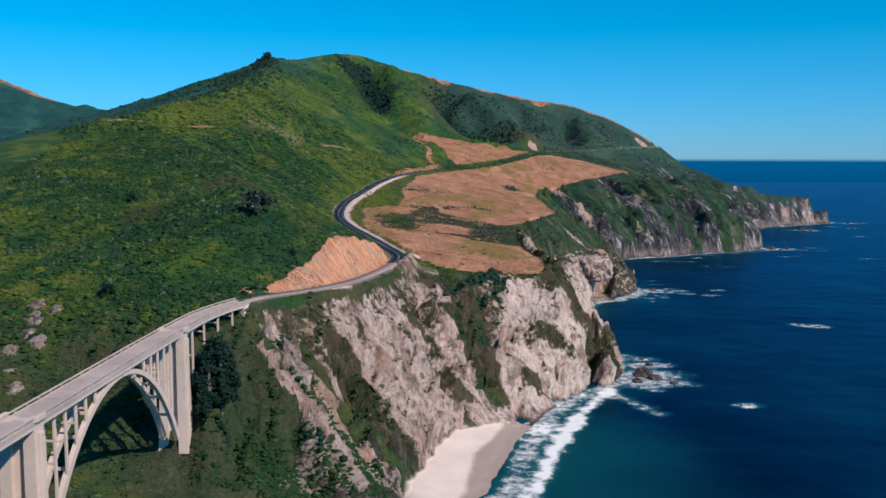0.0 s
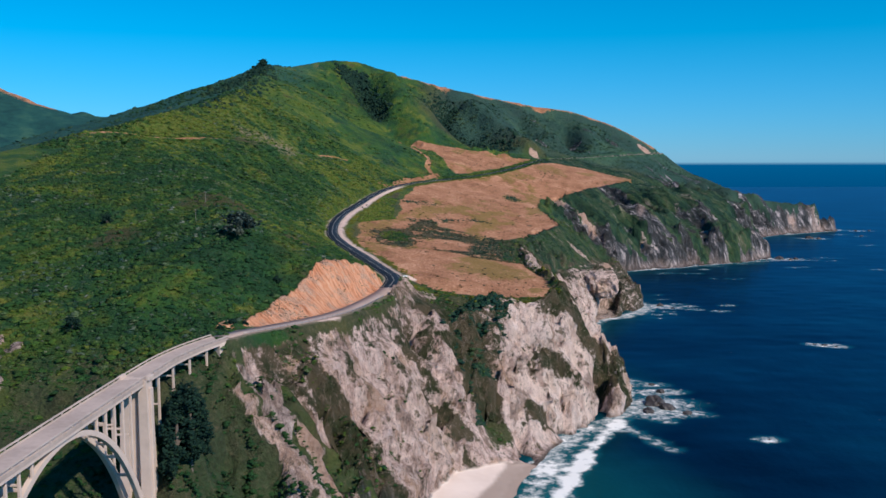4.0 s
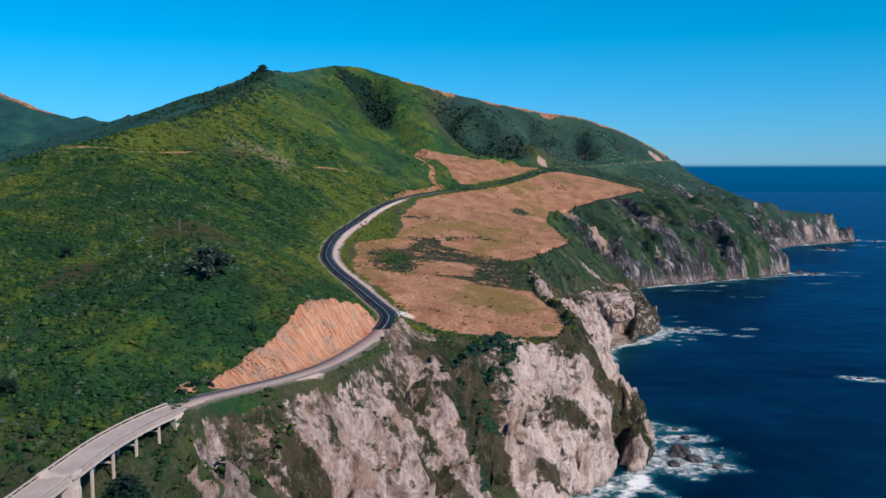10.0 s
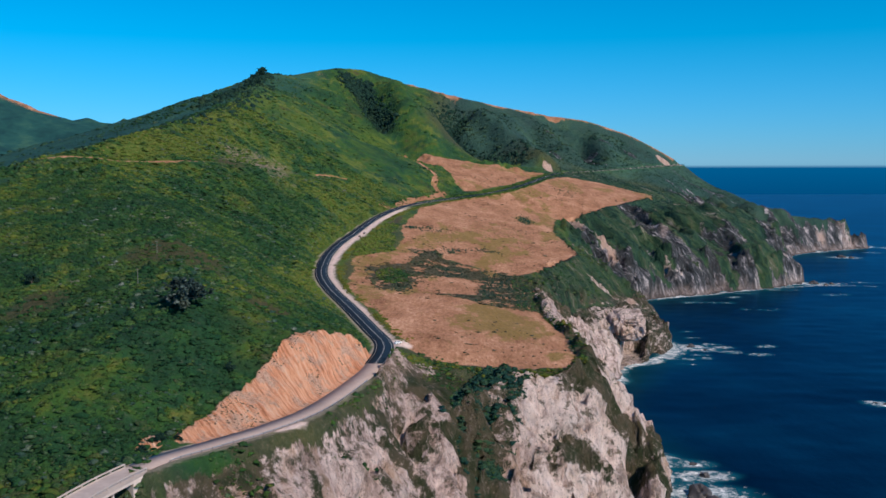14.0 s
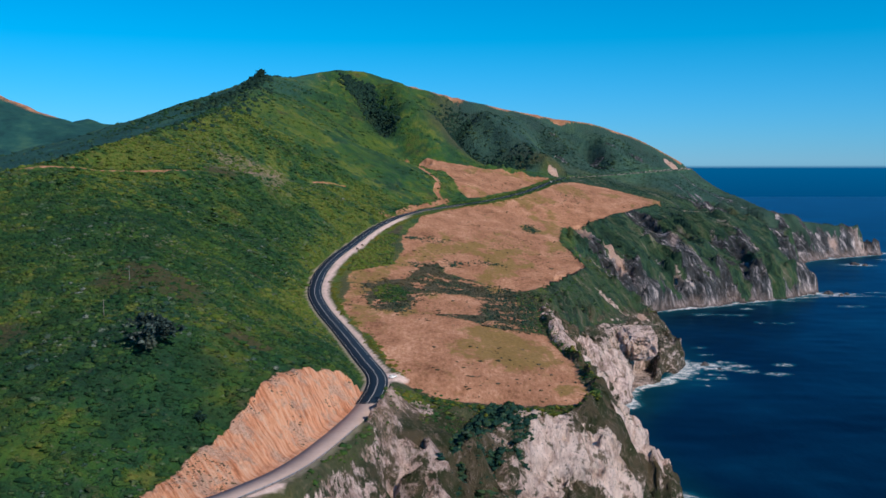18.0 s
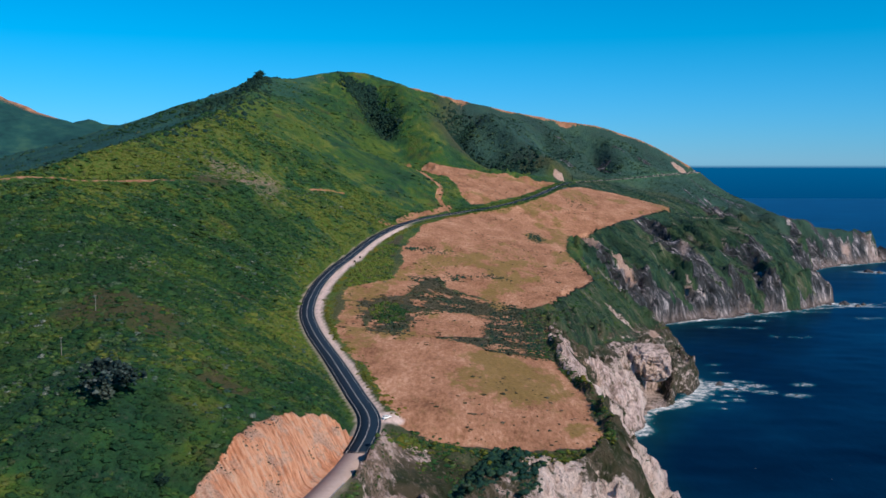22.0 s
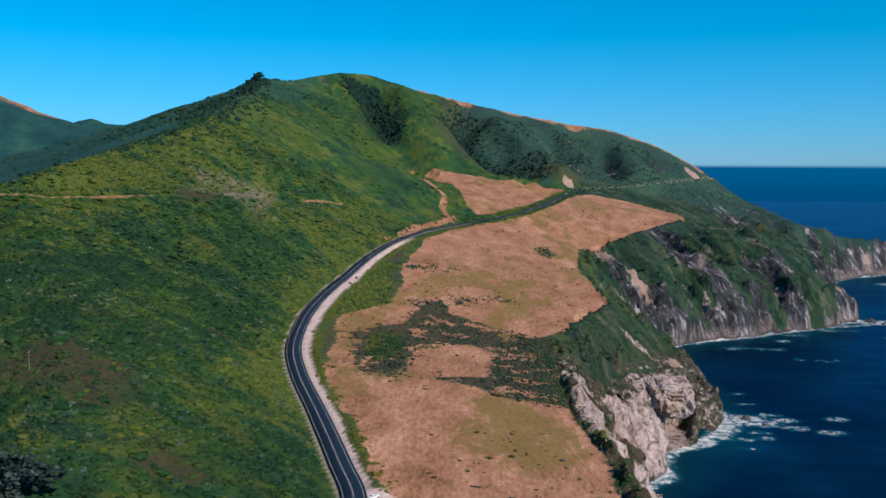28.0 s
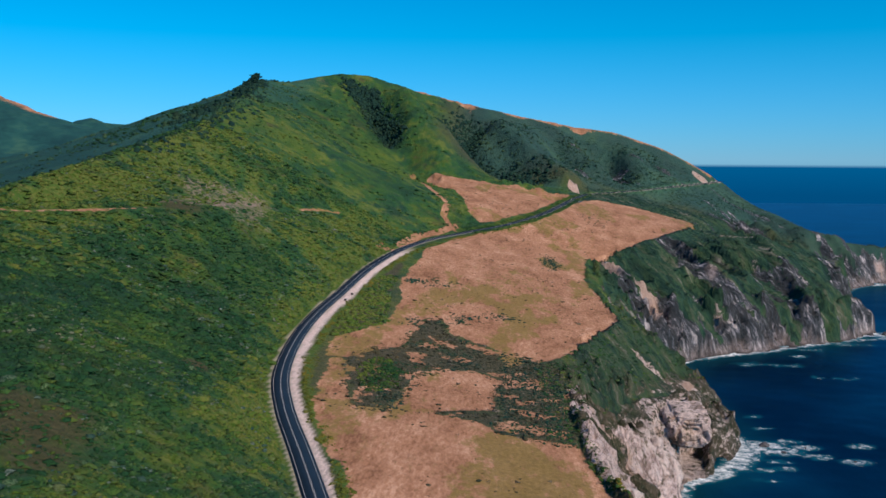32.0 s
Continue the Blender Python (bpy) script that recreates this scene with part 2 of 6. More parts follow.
MOSS_SPOTS = [(-60, 456, 5), (-53, 460, 4), (-60, 439, 4), (-39, 493, 7), (-39, 468, 7), (-21, 553, 6), (-72, 430, 3), (-85, 414, 8), (-28, 491, 4)]
OUTCROPS = [(-207, 413, 4.5), (-203, 403, 4.5), (-194, 388, 4.5), (-196, 409, 3.5), (-205, 383, 4), (-191, 359, 4.5), (-201, 393, 3), (-198, 370, 3)]       # pale rocks in the scrub above the canyon
SCREE = [(-290, 1112), (-270, 1140), (-237, 1202), (-212, 1133), (-203, 1095), (-196, 1025), (-216, 1040), (-240, 1030), (-258, 1010), (-268, 1030)]      # thin soil and stones by the farm track
RUST = [(-165, 598, 26), (-148, 600, 20), (-196, 520, 16), (-140, 580, 14), (-101, 545, 9), (-152, 753, 10), (-250, 1000, 22)]      # rusty, thinner growth
CREST = [(-93, 373), (-80, 369), (-66, 363), (-55, 359), (-45, 346)]          # bare crest of the bluff
CHUTE = [(-67, 384), (-58, 380), (-46, 373), (-36, 380)]                      # sandy chute beside it
CUT = [(-106, 424), (-90, 455), (-78, 485), (-68, 515), (-63, 545), (-60, 562)]

# where growth is coloured lighter and yellower (+) or deeper and bluer (-) than the rest: x, y, half widths, amount
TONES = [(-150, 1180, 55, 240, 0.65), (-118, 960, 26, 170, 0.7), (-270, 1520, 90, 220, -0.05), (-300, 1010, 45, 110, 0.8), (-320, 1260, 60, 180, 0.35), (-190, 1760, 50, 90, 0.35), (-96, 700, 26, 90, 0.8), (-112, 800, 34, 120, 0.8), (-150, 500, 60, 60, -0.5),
         # entries near y 340 paint the canyon flank's shade into its growth
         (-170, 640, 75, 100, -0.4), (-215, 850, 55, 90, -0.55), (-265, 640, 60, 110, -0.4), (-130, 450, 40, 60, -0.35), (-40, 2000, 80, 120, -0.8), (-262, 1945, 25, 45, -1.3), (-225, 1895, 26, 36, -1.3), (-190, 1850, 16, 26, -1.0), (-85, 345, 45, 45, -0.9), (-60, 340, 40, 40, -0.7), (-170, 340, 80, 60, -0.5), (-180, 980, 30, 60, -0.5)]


def shoulder_x(y):
    """The crest of the hillside's shoulder; the land west of it falls away to the valley."""
    return np.interp(y, [700, 960, 1040, 1160, 1200, 1420, 1720], [-405, -355, -345, -343, -322, -350, -404])


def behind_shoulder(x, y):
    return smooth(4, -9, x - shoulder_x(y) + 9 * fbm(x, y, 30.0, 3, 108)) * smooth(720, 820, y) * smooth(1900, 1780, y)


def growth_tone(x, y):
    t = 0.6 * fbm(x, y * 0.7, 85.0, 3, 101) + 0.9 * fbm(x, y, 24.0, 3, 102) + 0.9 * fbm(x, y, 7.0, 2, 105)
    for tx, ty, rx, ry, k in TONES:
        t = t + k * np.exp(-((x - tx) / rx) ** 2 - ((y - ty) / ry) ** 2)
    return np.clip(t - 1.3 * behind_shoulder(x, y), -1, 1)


def brow_x(y):
    """Where the raw face of the road cutting begins, below its brow."""
    return np.interp(y, [424, 432, 454, 495, 536, 558, 571], [-105, -102, -96.5, -86, -79, -67, -56])


def outcrop_near(x, y):
    """Distance to the rocks in the scrub, in units of their size."""
    d = np.full(np.shape(x), 9.0)
    for ox, oy, r in OUTCROPS:
        d = np.minimum(d, np.hypot(x - ox, y - oy) / r)
    return d


# ---- the height of the land ----
road_line = dense(ROAD, 2.0)
on_land = road_line[road_line[:, 1] >= 402]
bench_line = dense(BENCH, 4.0)


def shifted(line, d):
    t = np.gradient(line[:, :2], axis=0)
    t /= np.linalg.norm(t, axis=1)[:, None]
    out = line.copy()
    out[:, 0] += t[:, 1] * d
    out[:, 1] -= t[:, 0] * d
    return out


def relax(x0, y0, cell, nx, ny, start, pinned, fixed, rounds):
    z = start.copy()
    z[pinned] = fixed[pinned]
    free = ~pinned
    for _ in range(rounds):
        p = np.pad(z, 1, mode="edge")
        a = 0.25 * (p[:-2, 1:-1] + p[2:, 1:-1] + p[1:-1, :-2] + p[1:-1, 2:])
        z = np.where(free, z + 1.0 * (a - z), z)
    return z


plan_points = np.vstack([straight(l, 1.5) for l in LINES] + [on_land] + [shifted(on_land, 6.0), shifted(on_land, -6.0)])


def raster(x0, y0, cell, nx, ny):
    tot, cnt = np.zeros((ny, nx)), np.zeros((ny, nx))
    i = ((plan_points[:, 0] - x0) / cell).round().astype(int)
    j = ((plan_points[:, 1] - y0) / cell).round().astype(int)
    ok = (i >= 0) & (i < nx) & (j >= 0) & (j < ny)
    np.add.at(tot, (j[ok], i[ok]), plan_points[ok, 2])
    np.add.at(cnt, (j[ok], i[ok]), 1)
    gx, gy = np.meshgrid(x0 + cell * np.arange(nx), y0 + cell * np.arange(ny))
    fixed = tot / np.maximum(cnt, 1)
    pinned = cnt > 0
    sea = ~inside(LAND, gx, gy)
    fixed = np.where(sea, -2.0, fixed)
    return fixed, pinned | sea


def resample(grid, x0, y0, cell, x, y):
    u, v = (np.asarray(x) - x0) / cell, (np.asarray(y) - y0) / cell
    ny, nx = grid.shape
    u, v = np.clip(u, 0, nx - 1.001), np.clip(v, 0, ny - 1.001)
    i, j = u.astype(int), v.astype(int)
    fu, fv = u - i, v - j
    return (grid[j, i] * (1 - fu) + grid[j, i + 1] * fu) * (1 - fv) + (grid[j + 1, i] * (1 - fu) + grid[j + 1, i + 1] * fu) * fv


def solve_land():
    X0, Y0, W, D = -3200.0, -400.0, 4200.0, 5300.0
    z = None
    for cell, rounds in ((100.0, 500), (50.0, 250), (25.0, 160), (12.5, 90)):
        nx, ny = int(W / cell) + 1, int(D / cell) + 1
        fixed, pinned = raster(X0, Y0, cell, nx, ny)
        gx, gy = np.meshgrid(X0 + cell * np.arange(nx), Y0 + cell * np.arange(ny))
        start = np.full((ny, nx), 120.0) if z is None else resample(z, X0, Y0, last, gx, gy)
        z = relax(X0, Y0, cell, nx, ny, start, pinned, fixed, rounds)
        last = cell
    wide = (z, X0, Y0, last)
    # the nearer stretch, finer
    x0, y0, cell = -420.0, 300.0, 3.0
    nx, ny = 230, 420
    gx, gy = np.meshgrid(x0 + cell * np.arange(nx), y0 + cell * np.arange(ny))
    fixed, pinned = raster(x0, y0, cell, nx, ny)
    rim = np.zeros((ny, nx), bool)
    rim[0], rim[-1], rim[:, 0], rim[:, -1] = True, True, True, True
    start = resample(*wide, gx, gy)
    fixed = np.where(rim, start, fixed)
    fine = relax(x0, y0, cell, nx, ny, start, pinned | rim, fixed, 260)
    return wide, (fine, x0, y0, cell)


WIDE, FINE = solve_land()
FX0, FX1, FY0, FY1 = FINE[1], FINE[1] + 3.0 * 229, FINE[2], FINE[2] + 3.0 * 419


def bare_height(x, y):
    x, y = np.asarray(x, float), np.asarray(y, float)
    w = resample(*WIDE, x, y)
    f = resample(*FINE, x, y)
    rim = np.minimum(np.minimum(x - FX0, FX1 - x), np.minimum(y - FY0, FY1 - y))
    k = smooth(0, 30, rim)
    return w * (1 - k) + f * k


def steepness(x, y, e=4.0):
    return np.hypot(bare_height(x + e, y) - bare_height(x - e, y), bare_height(x, y + e) - bare_height(x, y - e)) / (2 * e)


def road_near(x, y):
    d, s = away(on_land[::4], x, y)
    d2, s2 = away(bench_line[::6], x, y)
    z = np.interp(s, np.arange(len(on_land[::4])), on_land[::4][:, 2])
    z2 = np.interp(s2, np.arange(len(bench_line[::6])), bench_line[::6][:, 2])
    return np.where(d < d2, d, d2), np.where(d < d2, z, z2)


def slot(x, y, a, b, wide):
    d, _ = away([a, b], x, y)
    return np.exp(-(d / wide) ** 2)


def crags(x, y, z0):
    """Ribs and clefts of the rock, in metres along the face."""
    rid = 1 - 2 * np.abs(fbm(x, y, 30.0, 3, 3))
    ribs = 1 - 2 * np.abs(vnoise(x / 7.5, y / 7.5, z0 / 26, 5))
    return rid, ribs


def height(x, y):
    """The land's height, with its crags, gullies and the level bed of the road."""
    x, y = np.asarray(x, float), np.asarray(y, float)
    z = bare_height(x, y)
    s = steepness(x, y)
    far = smooth(1100, 1700, y)
    d, rz = road_near(x, y)
    crag = smooth(0.5, 1.0, s) * smooth(-1, 8, z) * smooth(9, 24, d)
    crag = crag * (0.25 + 0.75 * smooth(78, 60, z))
    crag = crag * (1 - 0.75 * smooth(1700, 1850, y))
    crag = crag * np.where((x < -130) & (y > 400), 0.25, 1)
    rid, ribs = crags(x, y, z)
    z = z + crag * (9.0 * rid + 6.0 * ribs + 3.2 * (1 - 2 * np.abs(vnoise(x / 3.6, y / 3.6, z / 20, 9))) - 1.0)
    # buttresses and gullies of the far headlands
    but = smooth(1090, 1250, y) * smooth(2150, 2000, y) * smooth(0.14, 0.26, s) * smooth(-1, 14, z) * smooth(110, 92, z) * (x > 95) * (1 - inside(MID_FIELD, x, y))
    u, v = 0.87 * x + 0.5 * y, -0.5 * x + 0.87 * y
    rib = 1 - 2 * np.abs(vnoise(u / 36 + 0.7 * vnoise(v / 80, u / 80, None, 14), v / 170, None, 15))
    small = 1 - 2 * np.abs(vnoise(u / 13, v / 55, None, 17))
    z = z + but * (13.5 * rib + 6.5 * small - 3 + 2.0 * vnoise(x / 6, y / 6, None, 16))
    hill = smooth(0.18, 0.4, s) * (1 - crag) * smooth(15, 40, z) * smooth(9, 30, d) * (1 - but)
    keep_line, _ = away(RIDGE[11:], x, y)
    hill = hill * (1 - far * (1 - smooth(8, 110, keep_line)))
    z = z + hill * (far * 24 * fbm(x, y, 190.0, 3, 12) + 3.6 * fbm(x, y, 60.0, 4, 11) + 0.6 * vnoise(x / 4, y / 4, None, 8))
    # spurs and ravines on the mountain's face
    for ridge, deep, wide in (([(-205, 2035), (-185, 1960), (-165, 1880)], 15, 26), ([(-290, 2010), (-255, 1966), (-223, 1906), (-202, 1874)], -20, 22), ([(-30, 2165), (-5, 2060), (40, 1965), (95, 1895)], 30, 30),
                              ([(-62, 2135), (-84, 2052), (-72, 1960), (-20, 1918)], -24, 24), ([(120, 2215), (140, 2110), (160, 2000)], 20, 28), ([(80, 2200), (92, 2100), (105, 2000)], -16, 24),
                              ([(230, 2220), (245, 2120), (255, 2030)], 18, 26), ([(195, 2215), (200, 2120), (205, 2030)], -14, 22), ([(-120, 2140), (-110, 2020), (-100, 1900)], 14, 24)):
        rd, _ = away(ridge, x, y)
        z = z + deep * np.exp(-((rd + 6 * fbm(x, y, 45.0, 3, 29)) / wide) ** 2) * smooth(30, 120, keep_line) * smooth(9, 40, d)
    z = z + smooth(2500, 3000, y) * smooth(15, 220, away(FAR_CREST, x, y)[0]) * 55 * (1 - 2 * np.abs(fbm(x, y, 520.0, 4, 18))) * smooth(60, 160, z)
    z = z + 0.35 * fbm(x, y, 14.0, 3, 6) * (1 - crag)
    z = z + 2.2 * smooth(1.1, 0.5, outcrop_near(x, y)) * (1 - np.abs(vnoise(x / 3, y / 3, None, 26)))
    # rills down the road cutting
    cd, cs = away(CUT, x, y)
    z = z + 0.9 * smooth(15, 9, cd) * smooth(6, 10, d) * (1 - 2 * np.abs(vnoise(cs * 6.5, cd / 30, None, 19))) * (x < np.interp(y, road_line[:, 1], road_line[:, 0]) - 5)
    # broken ground of the bluff by the beach
    z = z + 5.0 * smooth(-25, -40, x) * smooth(-110, -95, x) * smooth(410, 396, y) * smooth(3, 14, z) * smooth(9, 24, d) * (1 - 2 * np.abs(fbm(0.75 * x + 0.6 * y, 0.35 * (0.6 * x - 0.75 * y), 15.0, 3, 28)))
    # the bluff's crest, with a gully behind it and the sandy chute before it
    cr, _ = away(CREST, x, y)
    bk, _ = away([(-102, 362), (-90, 356), (-76, 349), (-66, 343), (-56, 330)], x, y)
    ch, _ = away(CHUTE, x, y)
    dg, _ = away([(-97, 370), (-95, 350), (-92, 327)], x, y)
    z = z + 4.0 * np.exp(-(cr / 4.5) ** 2) - 10.0 * np.exp(-(bk / 8.0) ** 2) - 3.0 * np.exp(-(ch / 5.0) ** 2) - 6.0 * np.exp(-(dg / 3.5) ** 2)
    # clefts and sea caves
    z = z - 26 * slot(x, y, (71, 566), (76, 606), 5.6) * smooth(64, 46, z) - 60 * slot(x, y, (121, 908), (131, 966), 8.2) * smooth(52, 36, z)
    z = z - 30 * slot(x, y, (147, 930), (152, 968), 4.0) * smooth(40, 24, z) + 4 * slot(x, y, (139, 930), (143, 962), 4.0) * smooth(40, 20, z)
    hole = slot(x, y, (121, 908), (131, 966), 9.0)
    z = np.where((hole > 0.2) & inside(LAND, x, y), np.maximum(z, 1.2), z)
    z = z - 11 * slot(x, y, (47, 540), (46, 560), 4.0) - 9 * slot(x, y, (24, 498), (21, 514), 3.4) - 9 * slot(x, y, (58, 552), (57, 570), 3.4)
    z = z - 13 * slot(x, y, (166, 1296), (172, 1345), 6.0) * smooth(80, 50, z)
    z = z + 7.0 * slot(x, y, (-45.0, 526), (-42.0, 562), 5.2) * (0.8 + 0.3 * vnoise(x / 5, y / 5, None, 27))
    k = smooth(6.2, 13.0, d)
    k = np.where((x > np.interp(y, road_line[:, 1], road_line[:, 0])) & (y > 595) & (y < 1010), smooth(10.5, 15.0, d), k)
    k = np.where((np.hypot(x + 42, (y - 545) * 0.7) < 22), smooth(5.4, 7.5, d), k)
    z = z * k + (rz - 0.35) * (1 - k)
    return np.maximum(z, -6)


# ---- materials ----
def material(name):
    m = bpy.data.materials.new(name)
    m.use_nodes = True
    return m, m.node_tree.nodes, m.node_tree.links, m.node_tree.nodes["Principled BSDF"]


def colour(v):
    return (v[0], v[1], v[2], 1.0)


def noise_node(n, l, scale, detail=4.0, rough=0.55, stretch=None, kind="Object", turn=0.0):
    t = n.new("ShaderNodeTexCoord")
    out = t.outputs[kind]
    if turn:
        r = n.new("ShaderNodeMapping")
        r.inputs["Rotation"].default_value = (0, 0, turn)
        l.new(out, r.inputs["Vector"])
        out = r.outputs["Vector"]
    if stretch:
        m = n.new("ShaderNodeMapping")
        m.inputs["Scale"].default_value = stretch
        l.new(out, m.inputs["Vector"])
        out = m.outputs["Vector"]
    k = n.new("ShaderNodeTexNoise")
    k.inputs["Scale"].default_value, k.inputs["Detail"].default_value, k.inputs["Roughness"].default_value = scale, detail, rough
    l.new(out, k.inputs["Vector"])
    return k.outputs["Fac"]


def ramp(n, l, fac, stops):
    r = n.new("ShaderNodeValToRGB")
    e = r.color_ramp.elements
    while len(e) < len(stops):
        e.new(0.5)
    for k, (p, c) in zip(e, stops):
        k.position, k.color = p, colour(c)
    l.new(fac, r.inputs["Fac"])
    return r.outputs["Color"]


def mix(n, l, fac, a, b):
    m = n.new("ShaderNodeMix")
    m.data_type = "RGBA"
    for sock, v in ((m.inputs["Factor"], fac), (m.inputs["A"], a), (m.inputs["B"], b)):
        if isinstance(v, bpy.types.NodeSocket):
            l.new(v, sock)
        elif isinstance(v, tuple):
            sock.default_value = colour(v)
        else:
            sock.default_value = v
    return m.outputs["Result"]


def step(n, l, v, lo, hi):
    m = n.new("ShaderNodeMapRange")
    m.interpolation_type = "SMOOTHSTEP"
    m.inputs["From Min"].default_value, m.inputs["From Max"].default_value = lo, hi
    l.new(v, m.inputs["Value"])
    return m.outputs["Result"]


def calc(n, l, op, a, b):
    m = n.new("ShaderNodeMath")
    m.operation = op
    for k, v in enumerate((a, b)):
        if isinstance(v, bpy.types.NodeSocket):
            l.new(v, m.inputs[k])
        else:
            m.inputs[k].default_value = v
    return m.outputs[0]


def bump(n, l, bsdf, heights, strength=1.0, distance=1.0):
    b = n.new("ShaderNodeBump")
    b.inputs["Strength"].default_value, b.inputs["Distance"].default_value = strength, distance
    l.new(heights, b.inputs["Height"])
    l.new(b.outputs["Normal"], bsdf.inputs["Normal"])


def attribute(n, name):
    a = n.new("ShaderNodeAttribute")
    a.attribute_name = name
    return a.outputs["Fac"]


def plain(name, base, rough=0.8, scale=1.5, vary=0.25, metal=0.0, relief=0.02):
    """A weathered surface: grain and larger stains round a base colour."""
    m, n, l, b = material(name)
    lo, hi = tuple(c * (1 - vary) for c in base), tuple(min(1, c * (1 + vary)) for c in base)
    fine = ramp(n, l, noise_node(n, l, scale, 6.0, 0.65), [(0.3, lo), (0.7, hi)])
    stain = ramp(n, l, noise_node(n, l, scale * 0.12, 3.0), [(0.35, lo), (0.65, hi)])
    l.new(mix(n, l, 0.5, fine, stain), b.inputs["Base Color"])
    b.inputs["Roughness"].default_value, b.inputs["Metallic"].default_value = rough, metal
    bump(n, l, b, noise_node(n, l, scale * 3, 5.0), 0.4, relief)
    return m


def patch_colour(n, l):
    """Broad drifts of emerald, yellow-green and olive-brown growth."""
    drift = calc(n, l, "ADD", calc(n, l, "MULTIPLY", noise_node(n, l, 0.021, 6.0, 0.62), 0.68), calc(n, l, "MULTIPLY", noise_node(n, l, 0.13, 5.0, 0.65), 0.32))
    return ramp(n, l, drift, [(0.37, (0.008, 0.038, 0.024)), (0.45, (0.016, 0.070, 0.024)), (0.52, (0.032, 0.094, 0.016)), (0.58, (0.070, 0.108, 0.014)), (0.65, (0.078, 0.066, 0.024))])


def toned(n, l, c):
    """Shifts a growth colour by the tone of its place."""
    t = attribute(n, "tone")
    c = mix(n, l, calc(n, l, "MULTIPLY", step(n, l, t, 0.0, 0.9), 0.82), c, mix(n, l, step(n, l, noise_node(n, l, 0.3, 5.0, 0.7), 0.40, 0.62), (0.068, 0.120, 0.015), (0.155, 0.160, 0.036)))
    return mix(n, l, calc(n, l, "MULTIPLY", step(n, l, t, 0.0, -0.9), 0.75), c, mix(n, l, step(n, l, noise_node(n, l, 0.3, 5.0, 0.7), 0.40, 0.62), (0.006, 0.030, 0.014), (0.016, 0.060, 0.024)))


def land_material():
    m, n, l, b = material("coastal_land")
    mid, small = noise_node(n, l, 0.07, 5.0, 0.6), noise_node(n, l, 0.45, 5.0, 0.7)
    # scrub: sage green, olive and rusty patches
    scrub = ramp(n, l, mid, [(0.30, (0.008, 0.034, 0.019)), (0.45, (0.014, 0.056, 0.021)), (0.58, (0.028, 0.076, 0.017)), (0.74, (0.066, 0.094, 0.026))])
    scrub = mix(n, l, calc(n, l, "MULTIPLY", step(n, l, noise_node(n, l, 0.02, 5.0, 0.6), 0.52, 0.66), 0.6), scrub, (0.058, 0.074, 0.018))
    scrub = mix(n, l, 0.75, scrub, patch_colour(n, l))
    scrub = mix(n, l, calc(n, l, "MULTIPLY", step(n, l, small, 0.55, 0.70), 0.5), scrub, (0.145, 0.135, 0.095))
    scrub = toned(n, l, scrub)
    scrub = mix(n, l, attribute(n, "lush"), scrub, ramp(n, l, mid, [(0.3, (0.032, 0.084, 0.012)), (0.7, (0.088, 0.130, 0.018))]))
    scrub = mix(n, l, step(n, l, calc(n, l, "ADD", attribute(n, "scree"), calc(n, l, "MULTIPLY", calc(n, l, "SUBTRACT", noise_node(n, l, 0.22, 7.0, 0.75), 0.5), 2.6)), 0.45, 0.95), scrub, ramp(n, l, small, [(0.3, (0.12, 0.095, 0.065)), (0.7, (0.36, 0.26, 0.205))]))
    scrub = mix(n, l, attribute(n, "rust"), scrub, ramp(n, l, small, [(0.3, (0.032, 0.036, 0.014)), (0.7, (0.088, 0.070, 0.032))]))
    scrub = mix(n, l, attribute(n, "brush"), scrub, ramp(n, l, small, [(0.3, (0.034, 0.036, 0.020)), (0.55, (0.072, 0.066, 0.038)), (0.75, (0.155, 0.120, 0.080))]))
    # blue-green tint of distant land: haze put into the base colour
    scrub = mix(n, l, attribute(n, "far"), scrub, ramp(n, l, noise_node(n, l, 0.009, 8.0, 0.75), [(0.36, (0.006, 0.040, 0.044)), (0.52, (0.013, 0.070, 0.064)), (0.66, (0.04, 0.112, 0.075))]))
    # runs of growth and bare earth down the headlands
    ribs = noise_node(n, l, 0.10, 7.0, 0.66, (1.0, 0.15, 0.22), turn=-0.52)
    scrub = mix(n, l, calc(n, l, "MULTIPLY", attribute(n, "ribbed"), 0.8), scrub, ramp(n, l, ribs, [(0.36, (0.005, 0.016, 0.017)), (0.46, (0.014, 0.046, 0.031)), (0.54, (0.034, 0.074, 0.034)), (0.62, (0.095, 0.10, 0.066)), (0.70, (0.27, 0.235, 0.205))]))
    # dry grass
    tuft = calc(n, l, "ADD", calc(n, l, "MULTIPLY", noise_node(n, l, 0.5, 8.0, 0.78, (1.0, 0.32, 1.0)), 0.6), calc(n, l, "MULTIPLY", noise_node(n, l, 0.05, 5.0, 0.6, (1.0, 0.5, 1.0)), 0.4))
    dry = ramp(n, l, tuft, [(0.37, (0.14, 0.062, 0.030)), (0.45, (0.275, 0.128, 0.068)), (0.53, (0.385, 0.192, 0.110)), (0.62, (0.54, 0.305, 0.195))])
    dry = mix(n, l, calc(n, l, "MULTIPLY", step(n, l, noise_node(n, l, 0.8, 5.0, 0.7, (1.0, 0.35, 1.0)), 0.55, 0.68), 0.65), dry, (0.15, 0.080, 0.038))
    dry = mix(n, l, calc(n, l, "MULTIPLY", step(n, l, noise_node(n, l, 0.16, 6.0, 0.75, (1.0, 0.4, 1.0)), 0.54, 0.68), 0.5), dry, (0.21, 0.125, 0.05))
